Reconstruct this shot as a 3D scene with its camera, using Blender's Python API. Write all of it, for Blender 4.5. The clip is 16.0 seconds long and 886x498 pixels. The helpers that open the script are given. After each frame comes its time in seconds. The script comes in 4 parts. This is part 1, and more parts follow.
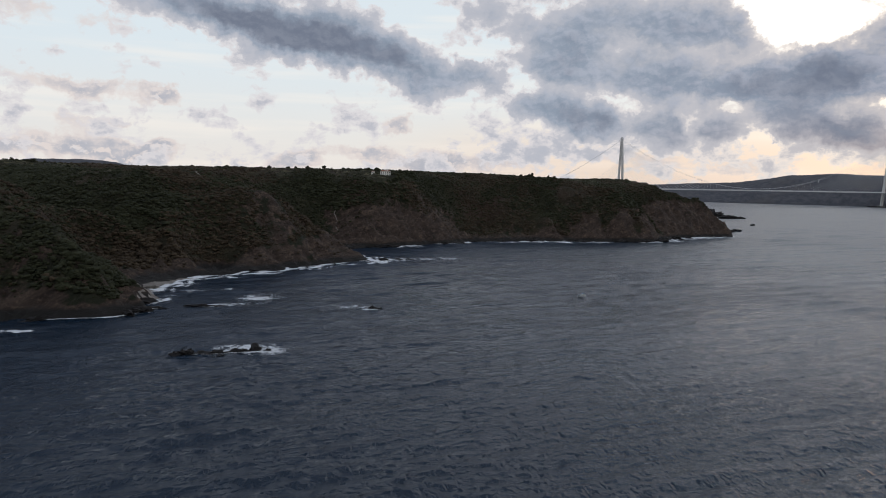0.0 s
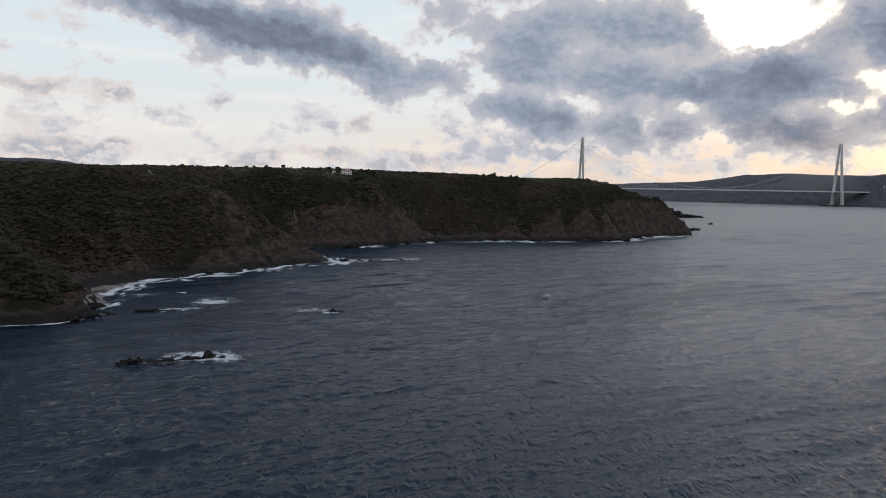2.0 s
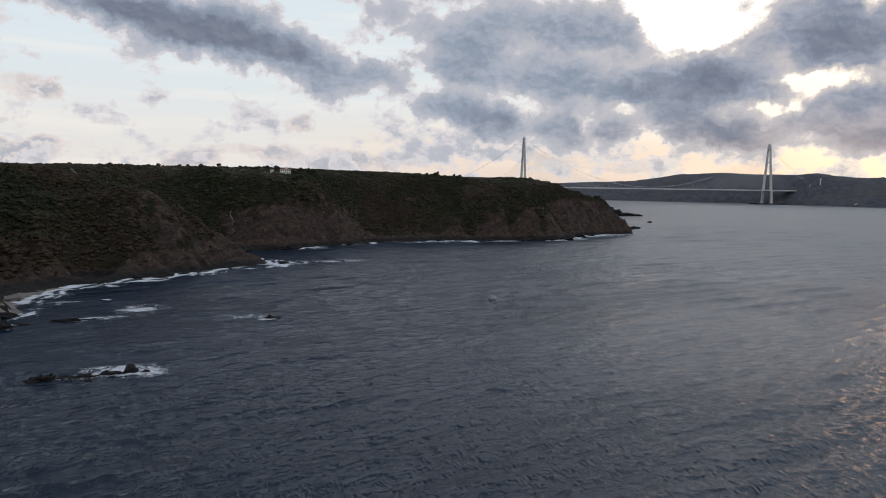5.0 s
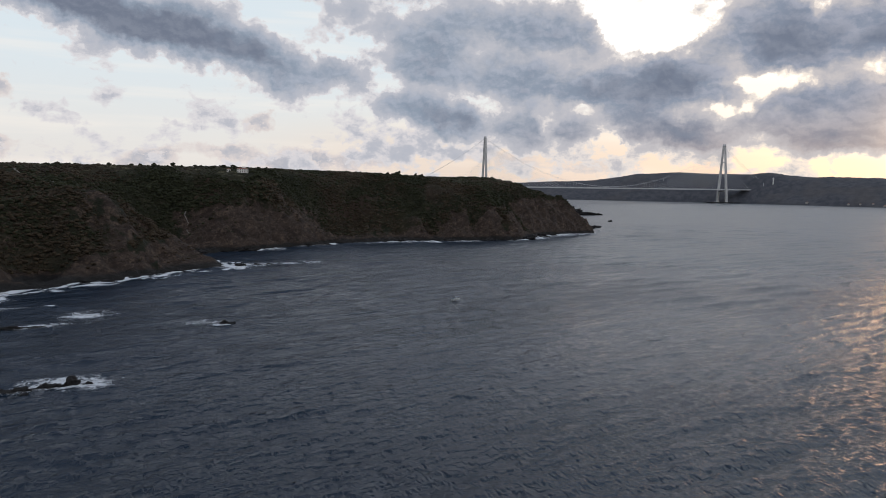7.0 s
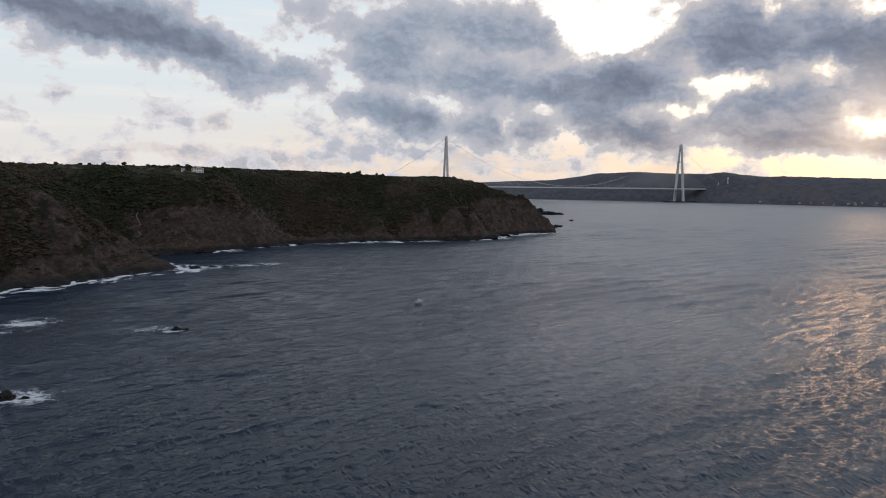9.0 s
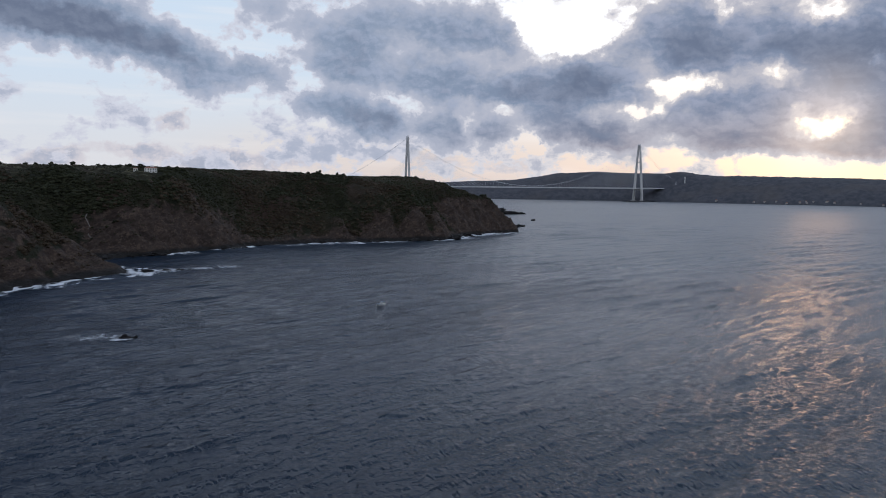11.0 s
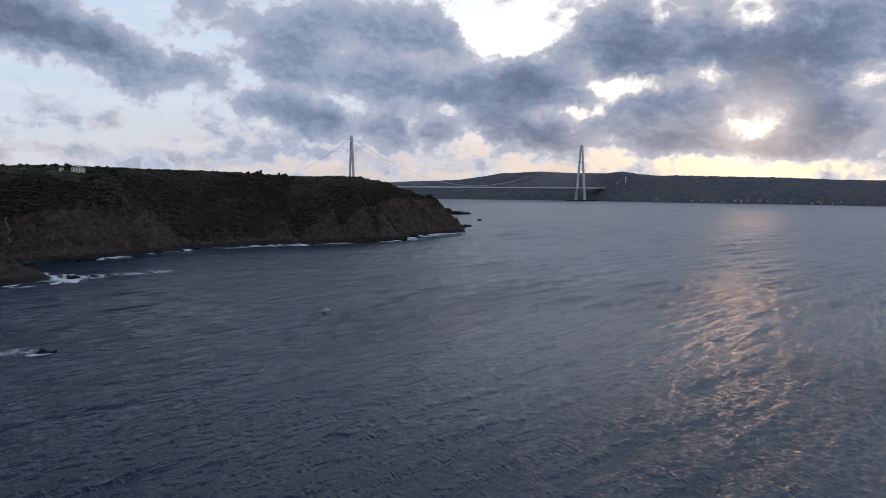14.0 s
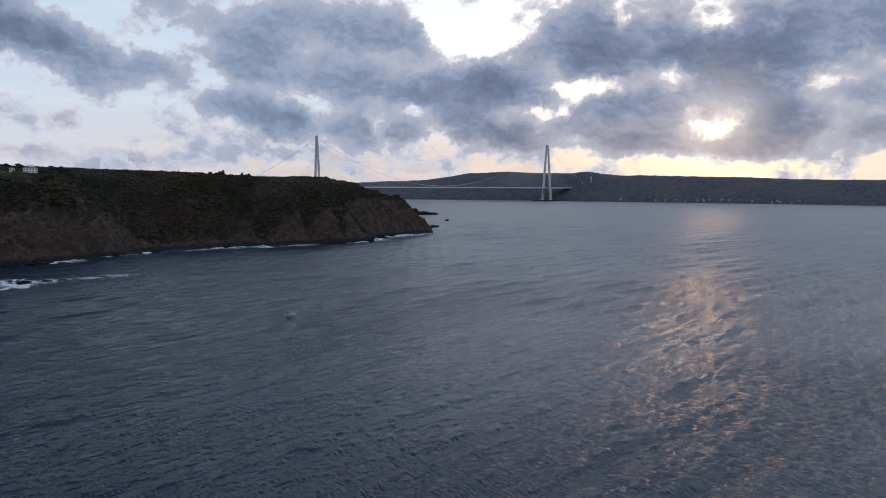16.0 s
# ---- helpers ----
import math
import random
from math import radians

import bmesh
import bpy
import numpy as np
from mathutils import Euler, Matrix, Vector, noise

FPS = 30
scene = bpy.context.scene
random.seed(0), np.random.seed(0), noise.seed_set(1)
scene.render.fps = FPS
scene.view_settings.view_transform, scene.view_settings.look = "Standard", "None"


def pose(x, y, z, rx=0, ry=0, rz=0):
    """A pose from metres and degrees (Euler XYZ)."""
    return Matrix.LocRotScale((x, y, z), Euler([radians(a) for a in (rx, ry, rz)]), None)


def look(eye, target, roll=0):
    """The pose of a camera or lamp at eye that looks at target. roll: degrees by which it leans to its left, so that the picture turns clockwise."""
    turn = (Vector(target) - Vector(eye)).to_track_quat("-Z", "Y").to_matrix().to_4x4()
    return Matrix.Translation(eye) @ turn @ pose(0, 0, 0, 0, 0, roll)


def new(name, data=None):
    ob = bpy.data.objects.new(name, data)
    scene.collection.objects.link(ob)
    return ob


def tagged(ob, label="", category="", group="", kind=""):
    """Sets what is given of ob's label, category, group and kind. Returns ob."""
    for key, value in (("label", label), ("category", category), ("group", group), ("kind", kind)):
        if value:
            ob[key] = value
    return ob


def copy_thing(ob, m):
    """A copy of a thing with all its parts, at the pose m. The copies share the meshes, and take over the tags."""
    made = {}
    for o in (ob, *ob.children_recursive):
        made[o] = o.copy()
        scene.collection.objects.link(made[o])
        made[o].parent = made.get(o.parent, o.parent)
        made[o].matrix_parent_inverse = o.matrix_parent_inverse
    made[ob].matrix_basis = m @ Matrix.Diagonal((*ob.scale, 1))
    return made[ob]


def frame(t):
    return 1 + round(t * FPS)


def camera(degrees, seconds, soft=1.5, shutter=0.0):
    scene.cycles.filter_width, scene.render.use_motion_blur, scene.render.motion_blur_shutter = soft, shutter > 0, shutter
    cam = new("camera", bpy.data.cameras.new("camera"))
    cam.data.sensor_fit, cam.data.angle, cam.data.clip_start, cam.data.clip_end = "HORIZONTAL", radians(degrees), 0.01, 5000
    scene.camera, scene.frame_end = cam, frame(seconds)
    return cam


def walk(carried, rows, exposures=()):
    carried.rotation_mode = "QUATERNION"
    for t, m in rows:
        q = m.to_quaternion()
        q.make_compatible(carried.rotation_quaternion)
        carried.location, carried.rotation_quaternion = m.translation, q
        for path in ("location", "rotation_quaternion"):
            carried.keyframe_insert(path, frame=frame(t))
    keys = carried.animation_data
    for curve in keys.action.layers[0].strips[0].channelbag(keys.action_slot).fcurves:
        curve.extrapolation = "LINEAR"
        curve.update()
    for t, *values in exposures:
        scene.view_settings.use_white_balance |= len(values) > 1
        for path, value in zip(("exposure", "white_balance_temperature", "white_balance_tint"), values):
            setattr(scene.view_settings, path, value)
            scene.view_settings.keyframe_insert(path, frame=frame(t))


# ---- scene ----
# Camera: a drone gliding forward over the sea and turning to its right
cam = camera(64.93, 16.0, soft=1.0)
ROWS = [
    (0.0, 0.00, 0.00, 79.99, 3.028, -5.304, -0.939),
    (1.0, -0.29, 5.04, 79.92, 1.480, -5.298, -0.932),
    (2.0, -0.45, 10.18, 79.84, -0.069, -5.292, -0.917),
    (3.0, -0.49, 15.42, 79.76, -1.621, -5.285, -0.897),
    (4.0, -0.40, 20.75, 79.66, -3.181, -5.277, -0.871),
    (5.0, -0.20, 26.15, 79.56, -4.748, -5.268, -0.839),
    (6.0, 0.11, 31.63, 79.44, -6.322, -5.258, -0.803),
    (7.0, 0.53, 37.16, 79.32, -7.903, -5.247, -0.761),
    (8.0, 1.07, 42.74, 79.19, -9.487, -5.235, -0.715),
    (9.0, 1.70, 48.36, 79.05, -11.069, -5.222, -0.665),
    (10.0, 2.44, 54.01, 78.90, -12.644, -5.208, -0.611),
    (11.0, 3.28, 59.67, 78.75, -14.205, -5.193, -0.554),
    (12.0, 4.21, 65.35, 78.58, -15.744, -5.176, -0.494),
    (13.0, 5.24, 71.03, 78.40, -17.250, -5.159, -0.432),
    (14.0, 6.35, 76.70, 78.22, -18.712, -5.140, -0.366),
    (15.0, 7.55, 82.35, 78.03, -20.118, -5.120, -0.299),
    (16.0, 8.83, 87.97, 77.82, -21.453, -5.099, -0.231),
]
walk(cam, [(t, pose(x, y, z, 90 + pitch, 0, yaw) @ pose(0, 0, 0, 0, 0, -roll)) for t, x, y, z, yaw, pitch, roll in ROWS],
     exposures=((0, 0.05, 6400, 10), (9, 0.03, 6350, 10), (11.5, -0.10, 5680, 11), (16, -0.14, 5640, 11)))

# ---- light: a sunset sky with broken cloud ----
SUN_AZ, SUN_EL = 42.7, 4.8  # degrees clockwise from +y, degrees above the horizon


class Nodes:
    """Short hand for building node trees."""

    def __init__(self, tree):
        self.tree = tree
        tree.nodes.clear()

    def add(self, kind, props=None, **inputs):
        node = self.tree.nodes.new(kind)
        for key, value in (props or {}).items():
            setattr(node, key, value)
        for key, value in inputs.items():
            self.put(node, key, value)
        return node

    def put(self, node, key, value):
        socket = node.inputs[int(key[1:])] if key[0] == "i" and key[1:].isdigit() else node.inputs[key.replace("_", " ")]
        if isinstance(value, bpy.types.NodeSocket):
            self.tree.links.new(value, socket)
        elif isinstance(value, bpy.types.Node):
            self.tree.links.new(value.outputs[0], socket)
        else:
            socket.default_value = value

    def math(self, op, a, b=0.0, clamp=False):
        return self.add("ShaderNodeMath", {"operation": op, "use_clamp": clamp}, i0=a, i1=b).outputs[0]

    def vmath(self, op, a, b=(0, 0, 0)):
        node = self.add("ShaderNodeVectorMath", {"operation": op}, i0=a, i1=b)
        return node.outputs["Value" if op in ("LENGTH", "DOT_PRODUCT", "DISTANCE") else "Vector"]

    def scale(self, v, k):
        node = self.add("ShaderNodeVectorMath", {"operation": "SCALE"}, i0=v)
        self.put(node, "Scale", k)
        return node.outputs["Vector"]

    def noise(self, v, scale, detail=4.0, rough=0.55, dist=0.0, colour=False):
        node = self.add("ShaderNodeTexNoise", None, Vector=v, Scale=scale, Detail=detail, Roughness=rough, Distortion=dist)
        return node.outputs[1 if colour else 0]

    def step(self, x, a, b, lo=0.0, hi=1.0):
        node = self.add("ShaderNodeMapRange", {"interpolation_type": "SMOOTHSTEP", "clamp": True})
        for i, value in enumerate((x, a, b, lo, hi)):
            self.put(node, "i%d" % i, value)
        return node.outputs[0]

    def mix(self, fac, a, b, blend="MIX"):
        node = self.add("ShaderNodeMix", {"data_type": "RGBA", "blend_type": blend})
        self.put(node, "i0", fac)
        for i, value in ((6, a), (7, b)):
            self.put(node, "i%d" % i, (*value, 1) if isinstance(value, tuple) and len(value) == 3 else value)
        return node.outputs[2]


def blob(n, uv, az, el, rx, ry, turn, amp):
    """A soft oval of cloud round a bearing."""
    m = n.add("ShaderNodeMapping", {"vector_type": "TEXTURE"}, Vector=uv, Location=(az, el, 0), Rotation=(0, 0, radians(turn)), Scale=(rx, ry, 1))
    return n.step(n.vmath("LENGTH", m.outputs[0]), 1.0, 0.0, 0.0, amp)


def cloud_sum(n, uv, rows):
    """The sum of many ovals, worked out eight at a time, one group after another."""
    out = None
    for k in range(0, len(rows), 8):
        here = uv if out is None else n.vmath("ADD", uv, n.add("ShaderNodeCombineXYZ", None, i2=n.math("MULTIPLY", out, 1e-7)).outputs[0])
        group = total(n, [blob(n, here, *c) for c in rows[k : k + 8]])
        out = group if out is None else n.math("ADD", out, group)
    return out


def total(n, values):
    out = values[0]
    for value in values[1:]:
        out = n.math("ADD", out, value)
    return out


def make_world():
    world = bpy.data.worlds.new("evening_sky")
    scene.world = world
    world.use_nodes = True
    n = Nodes(world.node_tree)
    d = n.add("ShaderNodeTexCoord").outputs["Generated"]
    s = n.add("ShaderNodeSeparateXYZ", None, i0=d)
    x, y, z = s.outputs[0], s.outputs[1], s.outputs[2]
    az = n.math("MULTIPLY", n.math("ARCTAN2", x, y), 57.29578)
    el = n.math("MULTIPLY", n.math("ARCSINE", z), 57.29578)
    uv0 = n.add("ShaderNodeCombineXYZ", None, i0=az, i1=el).outputs[0]
    # ragged edges: the bearing is shifted by noise of three sizes
    half = (0.5, 0.5, 0.5)
    big = n.scale(n.vmath("SUBTRACT", n.noise(uv0, 0.16, 2, 0.5, colour=True), half), 2.2)
    fine = n.scale(n.vmath("SUBTRACT", n.noise(uv0, 0.55, 7, 0.60, colour=True), half), 3.0)
    warp = n.vmath("ADD", big, fine)
    uv = n.vmath("ADD", uv0, n.vmath("MULTIPLY", warp, (1.15, 0.85, 0)))
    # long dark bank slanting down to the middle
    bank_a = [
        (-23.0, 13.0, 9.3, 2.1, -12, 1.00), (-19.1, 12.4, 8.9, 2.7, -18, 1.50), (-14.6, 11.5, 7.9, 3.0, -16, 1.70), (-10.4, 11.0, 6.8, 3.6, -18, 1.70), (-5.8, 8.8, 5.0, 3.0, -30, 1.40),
        # the first two ovals are unseen, added above the view to darken the water
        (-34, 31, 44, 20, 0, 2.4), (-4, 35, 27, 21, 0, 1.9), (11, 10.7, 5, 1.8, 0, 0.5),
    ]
    # broad bank in the middle
    bank_b = [
        (-1.4, 8.7, 4.7, 2.1, -5, 1.20), (0.2, 12.9, 4.7, 2.1, 0, 0.50), (5.8, 10.7, 6.1, 2.9, -8, 1.00), (9.3, 12.8, 6.4, 2.5, 0, 0.80), (16.8, 11.8, 6.8, 2.9, -8, 1.10), (12.5, 8.5, 11.8, 2.7, -4, 1.10), (17.5, 7.0, 5.4, 1.6, 0, 0.90), (5.7, 6.0, 6.4, 2.1, -14, 1.10), (9.6, 5.0, 4.7, 1.8, -8, 1.00), (14.5, 4.6, 3.9, 2.3, 0, 1.10), (18.3, 4.3, 2.9, 2.1, -10, 1.00),
    ]
    bank_c = [
        (25.2, 8.5, 6.4, 3.0, 0, 1.20), (24.2, 4.7, 7.5, 2.1, -12, 1.20), (27.2, 3.6, 3.9, 2.0, -8, 1.00), (21.1, 7.7, 4.3, 1.8, -5, 0.70), (22.8, 6.5, 4.7, 1.4, 0, 0.50), (27.9, 11.2, 2.5, 2.5, 0, 1.00),
        (5, 3.3, 5, 1.7, 0, 0.42), (8.5, 2.5, 5, 1.4, 0, 0.38), (1, 2.1, 5, 1.2, 0, 0.34),
    ]
    # heavy bank towards the sun
    bank_d = [
        (33.0, 12.4, 5.3, 3.7, 0, 1.30), (32.9, 9.9, 6.1, 2.8, 0, 1.40), (37.9, 11.8, 4.9, 3.7, 0, 1.00), (42.9, 8.3, 7.7, 4.5, 0, 1.40), (45.8, 10.9, 5.3, 4.5, 0, 1.30), (40.8, 10.6, 4.9, 2.4, 0, 0.80), (37.9, 6.5, 6.5, 2.2, -5, 1.00), (33.6, 6.0, 4.5, 2.4, 0, 0.80), (30.5, 4.4, 3.7, 2.0, 0, 0.80), (46.3, 6.3, 4.9, 2.4, 0, 0.90),
        (53, 11.5, 8, 4.6, 5, 1.4), (61, 8, 8, 3.5, 0, 1.2), (56, 4, 8, 1.9, 0, 0.9), (52.5, 6.4, 5, 2.4, 0, 0.8),
    ]
    bank_e = [
        (25.7, 7.7, 6.1, 3.1, -6, 0.90), (39.6, 4.1, 10.6, 2.2, 0, 0.75), (46.4, 3.5, 5.7, 2.4, 0, 1.00), (44.1, 2.7, 9.0, 1.4, 0, 0.70), (36.1, 3.5, 5.3, 1.6, 0, 0.60), (47.2, 5.2, 4.1, 2.4, 0, 0.80),
    ]
    # gaps of bright sky
    gaps = [
        (22.9, 12.0, 5.4, 2.5, -10, -1.60), (21.3, 4.1, 2.7, 1.1, -45, -0.80), (16.0, 5.1, 0.9, 1.3, 0, -0.55), (11.4, 6.8, 2.5, 0.9, -20, -0.25), (-0.1, 10.7, 3.6, 1.1, 0, -0.70), (2.9, 8.1, 2.5, 1.4, 0, -0.50), (19.4, 6.0, 1.8, 0.9, 0, -0.30), (15.9, 10.0, 1.8, 0.7, 0, -0.35),
    ]
    gaps_sunward = [
        (24.4, 13.0, 6.4, 3.6, -15, -0.90), (35.7, 13.2, 1.2, 2.2, 0, -0.90), (41.9, 12.0, 2.0, 1.0, 0, -0.65), (45.3, 9.0, 1.2, 0.7, 0, -1.00), (46.1, 11.7, 1.4, 0.9, 0, -0.70), (31.2, 7.9, 3.8, 1.0, 0, -0.72), (29.3, 5.8, 1.0, 0.9, 0, -0.80), (31.2, 5.9, 1.3, 0.9, 0, -0.80), (39.5, 8.4, 2.6, 1.5, -20, -0.55), (41.1, 5.9, 1.1, 1.0, -40, -0.80), (42.7, 4.8, 3.0, 1.5, 8, -1.60), (34.6, 8.1, 2.0, 1.2, 0, -0.60), (55, 6.0, 5, 0.9, 5, -0.6), (40, 27, 28, 12, 0, -2.0),
    ]
    puffs = [
        (-30.1, 6.7, 8.2, 1.4, -8, 0.90), (-24.5, 6.6, 2.5, 1.1, -10, 0.90), (-30.2, 2.3, 7.2, 1.8, -5, 0.90), (-26.2, 2.2, 3.6, 1.1, 0, 0.80), (-14.6, 1.7, 4.7, 1.3, 0, 0.80), (-9.0, 2.4, 3.9, 1.3, 0, 0.90), (-6.6, 4.7, 2.1, 1.1, -10, 0.90), (-4.6, 1.8, 3.9, 1.4, 0, 0.80), (-8.0, 8.0, 3.2, 1.4, 0, 0.50), (-30.8, 4.4, 2.9, 1.4, -20, 0.45), (-28.2, 4.5, 2.1, 0.5, 0, 0.60),
    ]
    puffs_low = [
        (5.0, 3.4, 3.9, 1.8, 0, 0.90), (8.2, 2.4, 3.9, 1.4, 0, 0.70), (1.2, 2.0, 4.7, 1.6, 0, 0.80), (-2.3, 1.7, 3.6, 1.1, 0, 0.60), (13.3, 2.4, 3.9, 1.3, 0, 0.60), (20.1, 1.7, 7.2, 1.4, 0, 0.50),
        (-36, 2.3, 4, 1.2, 0, 0.8), (-34, 12, 12, 2.0, -10, 0.5),
    ]
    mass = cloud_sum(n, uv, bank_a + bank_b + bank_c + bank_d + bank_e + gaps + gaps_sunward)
    small = cloud_sum(n, n.vmath("ADD", uv, n.add("ShaderNodeCombineXYZ", None, i2=n.math("MULTIPLY", mass, 1e-7)).outputs[0]), puffs + puffs_low)
    # overhead, out of view, broken cloud goes on
    flat = n.vmath("DIVIDE", d, n.add("ShaderNodeCombineXYZ", None, i0=n.math("ADD", n.math("ABSOLUTE", z), 0.12), i1=n.math("ADD", n.math("ABSOLUTE", z), 0.12), i2=1.0).outputs[0])
    over = n.step(n.noise(flat, 1.1, 5, 0.55), 0.38, 0.62, 0.0, 1.3)
    over = n.math("MULTIPLY", over, n.step(el, 13.0, 19.0))
    # the sky stays open above the sunset
    open_side = n.math("MULTIPLY", n.math("MULTIPLY", n.step(az, 12.0, 24.0), n.step(az, 110.0, 85.0)), n.step(el, 44.0, 30.0))
    over = n.math("MULTIPLY", over, n.math("SUBTRACT", 1.0, open_side))
    # billows: thicker and thinner cloud in heaps of two sizes
    puffy = n.vmath("MULTIPLY", n.vmath("ADD", uv0, n.vmath("MULTIPLY", warp, (0.35, 0.3, 0))), (1.0, 1.45, 1.0))
    lump = n.noise(puffy, 0.24, 7, 0.56)
    lump_up = n.noise(n.vmath("ADD", puffy, (0.35, 0.8, 0.0)), 0.24, 7, 0.56)
    tuft = n.noise(puffy, 0.75, 6, 0.6)
    tuft_up = n.noise(n.vmath("ADD", puffy, (0.16, 0.36, 0.0)), 0.75, 6, 0.6)
    grain = n.math("ADD", n.math("SUBTRACT", lump, 0.5), n.math("MULTIPLY", n.math("SUBTRACT", tuft, 0.5), 0.42))
    lit = n.step(n.math("ADD", n.math("SUBTRACT", lump, lump_up), n.math("MULTIPLY", n.math("SUBTRACT", tuft, tuft_up), 0.8)), -0.13, 0.19)
    heap = n.step(n.noise(n.vmath("MULTIPLY", uv0, (0.22, 0.62, 1.0)), 1.0, 5, 0.55), 0.47, 0.66)
    heap = n.math("MULTIPLY", heap, n.math("MULTIPLY", n.step(el, 4.2, 2.2), n.step(az, 30.0, 18.0)))
    # thin cloud filling most of the breaks
    veil = n.math("MULTIPLY", n.math("MULTIPLY", n.step(az, -5.0, 4.0), n.step(az, 75.0, 62.0)), n.math("MULTIPLY", n.step(el, 1.6, 4.6, 0.25, 1.0), n.step(el, 17.0, 13.5)))
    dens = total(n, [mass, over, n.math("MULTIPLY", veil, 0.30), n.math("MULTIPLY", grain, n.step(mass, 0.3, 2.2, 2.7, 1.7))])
    pale = total(n, [n.math("MULTIPLY", heap, 0.2), n.math("MULTIPLY", small, 0.74), n.math("MULTIPLY", grain, 1.5)])
    # clear sky: Nishita, paled by thin high haze
    sky = n.add("ShaderNodeTexSky", {"sky_type": "NISHITA", "sun_disc": False, "sun_elevation": radians(SUN_EL), "sun_rotation": radians(SUN_AZ), "dust_density": 2.0})
    sun = Vector((math.sin(radians(SUN_AZ)), math.cos(radians(SUN_AZ)), math.tan(radians(SUN_EL)))).normalized()
    near = n.vmath("DOT_PRODUCT", d, tuple(sun))
    off = n.math("MULTIPLY", n.math("ARCCOSINE", n.math("MINIMUM", near, 1.0)), 57.29578)
    warmth = n.step(off, 40.0, 3.0)
    low = n.step(el, 11.0, 0.0)
    haze = n.mix(low, (0.68, 0.75, 0.79), (0.77, 0.73, 0.69))
    haze = n.mix(n.math("MULTIPLY", warmth, 0.7), haze, (1.03, 0.96, 0.87))
    haze = n.mix(n.math("MULTIPLY", n.step(az, 8.0, 20.0), n.step(el, 7.0, 12.0)), haze, (1.12, 1.08, 1.03))
    haze = n.mix(n.math("MULTIPLY", n.step(az, -12.0, 8.0, 0.0, 0.85), n.step(el, 6.5, 2.0)), haze, (0.76, 0.64, 0.55))
    streak = n.step(n.noise(n.vmath("MULTIPLY", uv0, (0.05, 0.6, 1)), 1.0, 4, 0.5), 0.45, 0.7)
    haze = n.mix(n.math("MULTIPLY", streak, 0.45), haze, (0.92, 0.84, 0.76))
    haze = n.mix(n.step(el, 14.0, 24.0), haze, (1.30, 1.46, 1.68))
    haze = n.mix(n.step(el, 30.0, 64.0), haze, (0.30, 0.40, 0.57))
    clear = n.mix(1.0, haze, n.scale(sky, 0.012), "ADD")
    # glare near the sun, and a bright band under the cloud
    glare = n.step(off, 5.0, 0.5)
    clear = n.mix(glare, clear, (1.25, 1.05, 0.75))
    band = blob(n, uv, 45.5, 0.8, 9, 1.7, 0, 1.0)
    clear = n.mix(band, clear, (1.5, 1.15, 0.66))
    # cloud: pale sunlit rim, then greyer and bluer with thickness
    rim = n.mix(warmth, (0.70, 0.67, 0.68), (0.92, 0.81, 0.70))
    thin = n.mix(warmth, (0.47, 0.48, 0.53), (0.56, 0.52, 0.52))
    body = n.mix(lit, n.mix(warmth, (0.275, 0.325, 0.40), (0.25, 0.285, 0.36)), n.mix(warmth, (0.40, 0.435, 0.51), (0.39, 0.40, 0.465)))
    body = n.mix(n.math("MULTIPLY", warmth, n.step(el, 7.0, 2.5)), body, n.mix(lit, (0.37, 0.325, 0.335), (0.50, 0.43, 0.41)))
    deep = n.mix(lit, (0.165, 0.190, 0.250), (0.215, 0.240, 0.300))
    col = n.mix(n.step(pale, 0.12, 0.42, 0.0, 0.85), clear, n.mix(warmth, (0.72, 0.64, 0.61), (0.82, 0.70, 0.60)))
    col = n.mix(n.math("MULTIPLY", n.step(pale, 0.28, 0.75, 0.0, 0.75), n.step(lit, 0.9, 0.3)), col, (0.37, 0.40, 0.47))
    col = n.mix(n.step(dens, 0.06, 0.28, 0.0, 0.9), col, rim)
    col = n.mix(n.step(dens, 0.22, 0.54, 0.0, 0.9), col, thin)
    col = n.mix(n.step(dens, 0.45, 1.32), col, body)
    col = n.mix(n.step(dens, 1.15, 2.30), col, deep)
    # the sun itself, breaking through a gap
    disc = blob(n, uv, SUN_AZ, SUN_EL, 2.1, 1.05, 0, 1.0)
    col = n.mix(n.step(disc, 0.0, 0.8), col, (2.1, 1.6, 0.95))
    # light shining through the cloud round the sun
    glow = n.step(off, 7.5, 0.0)
    col = n.mix(n.math("MULTIPLY", glow, glow), col, n.mix(1.0, col, (0.45, 0.31, 0.17), "ADD"))
    # below the horizon
    col = n.mix(n.step(el, -0.4, -2.0), col, (0.05, 0.06, 0.075))
    back = n.add("ShaderNodeBackground", None, Color=col, Strength=1.0)
    n.add("ShaderNodeOutputWorld", None, Surface=back)


make_world()
lamp = bpy.data.lights.new("sun", "SUN")
lamp.energy, lamp.angle, lamp.color = 0.014, radians(4), (1.0, 0.52, 0.24)
sun_lamp = new("sun", lamp)
sun_dir = Vector((math.sin(radians(SUN_AZ)) * math.cos(radians(SUN_EL)), math.cos(radians(SUN_AZ)) * math.cos(radians(SUN_EL)), math.sin(radians(SUN_EL))))
sun_lamp.matrix_world = look(sun_dir * 100, (0, 0, 0))


# ---- materials ----
def material(name):
    m = bpy.data.materials.new(name)
    m.use_nodes = True
    return m, Nodes(m.node_tree)


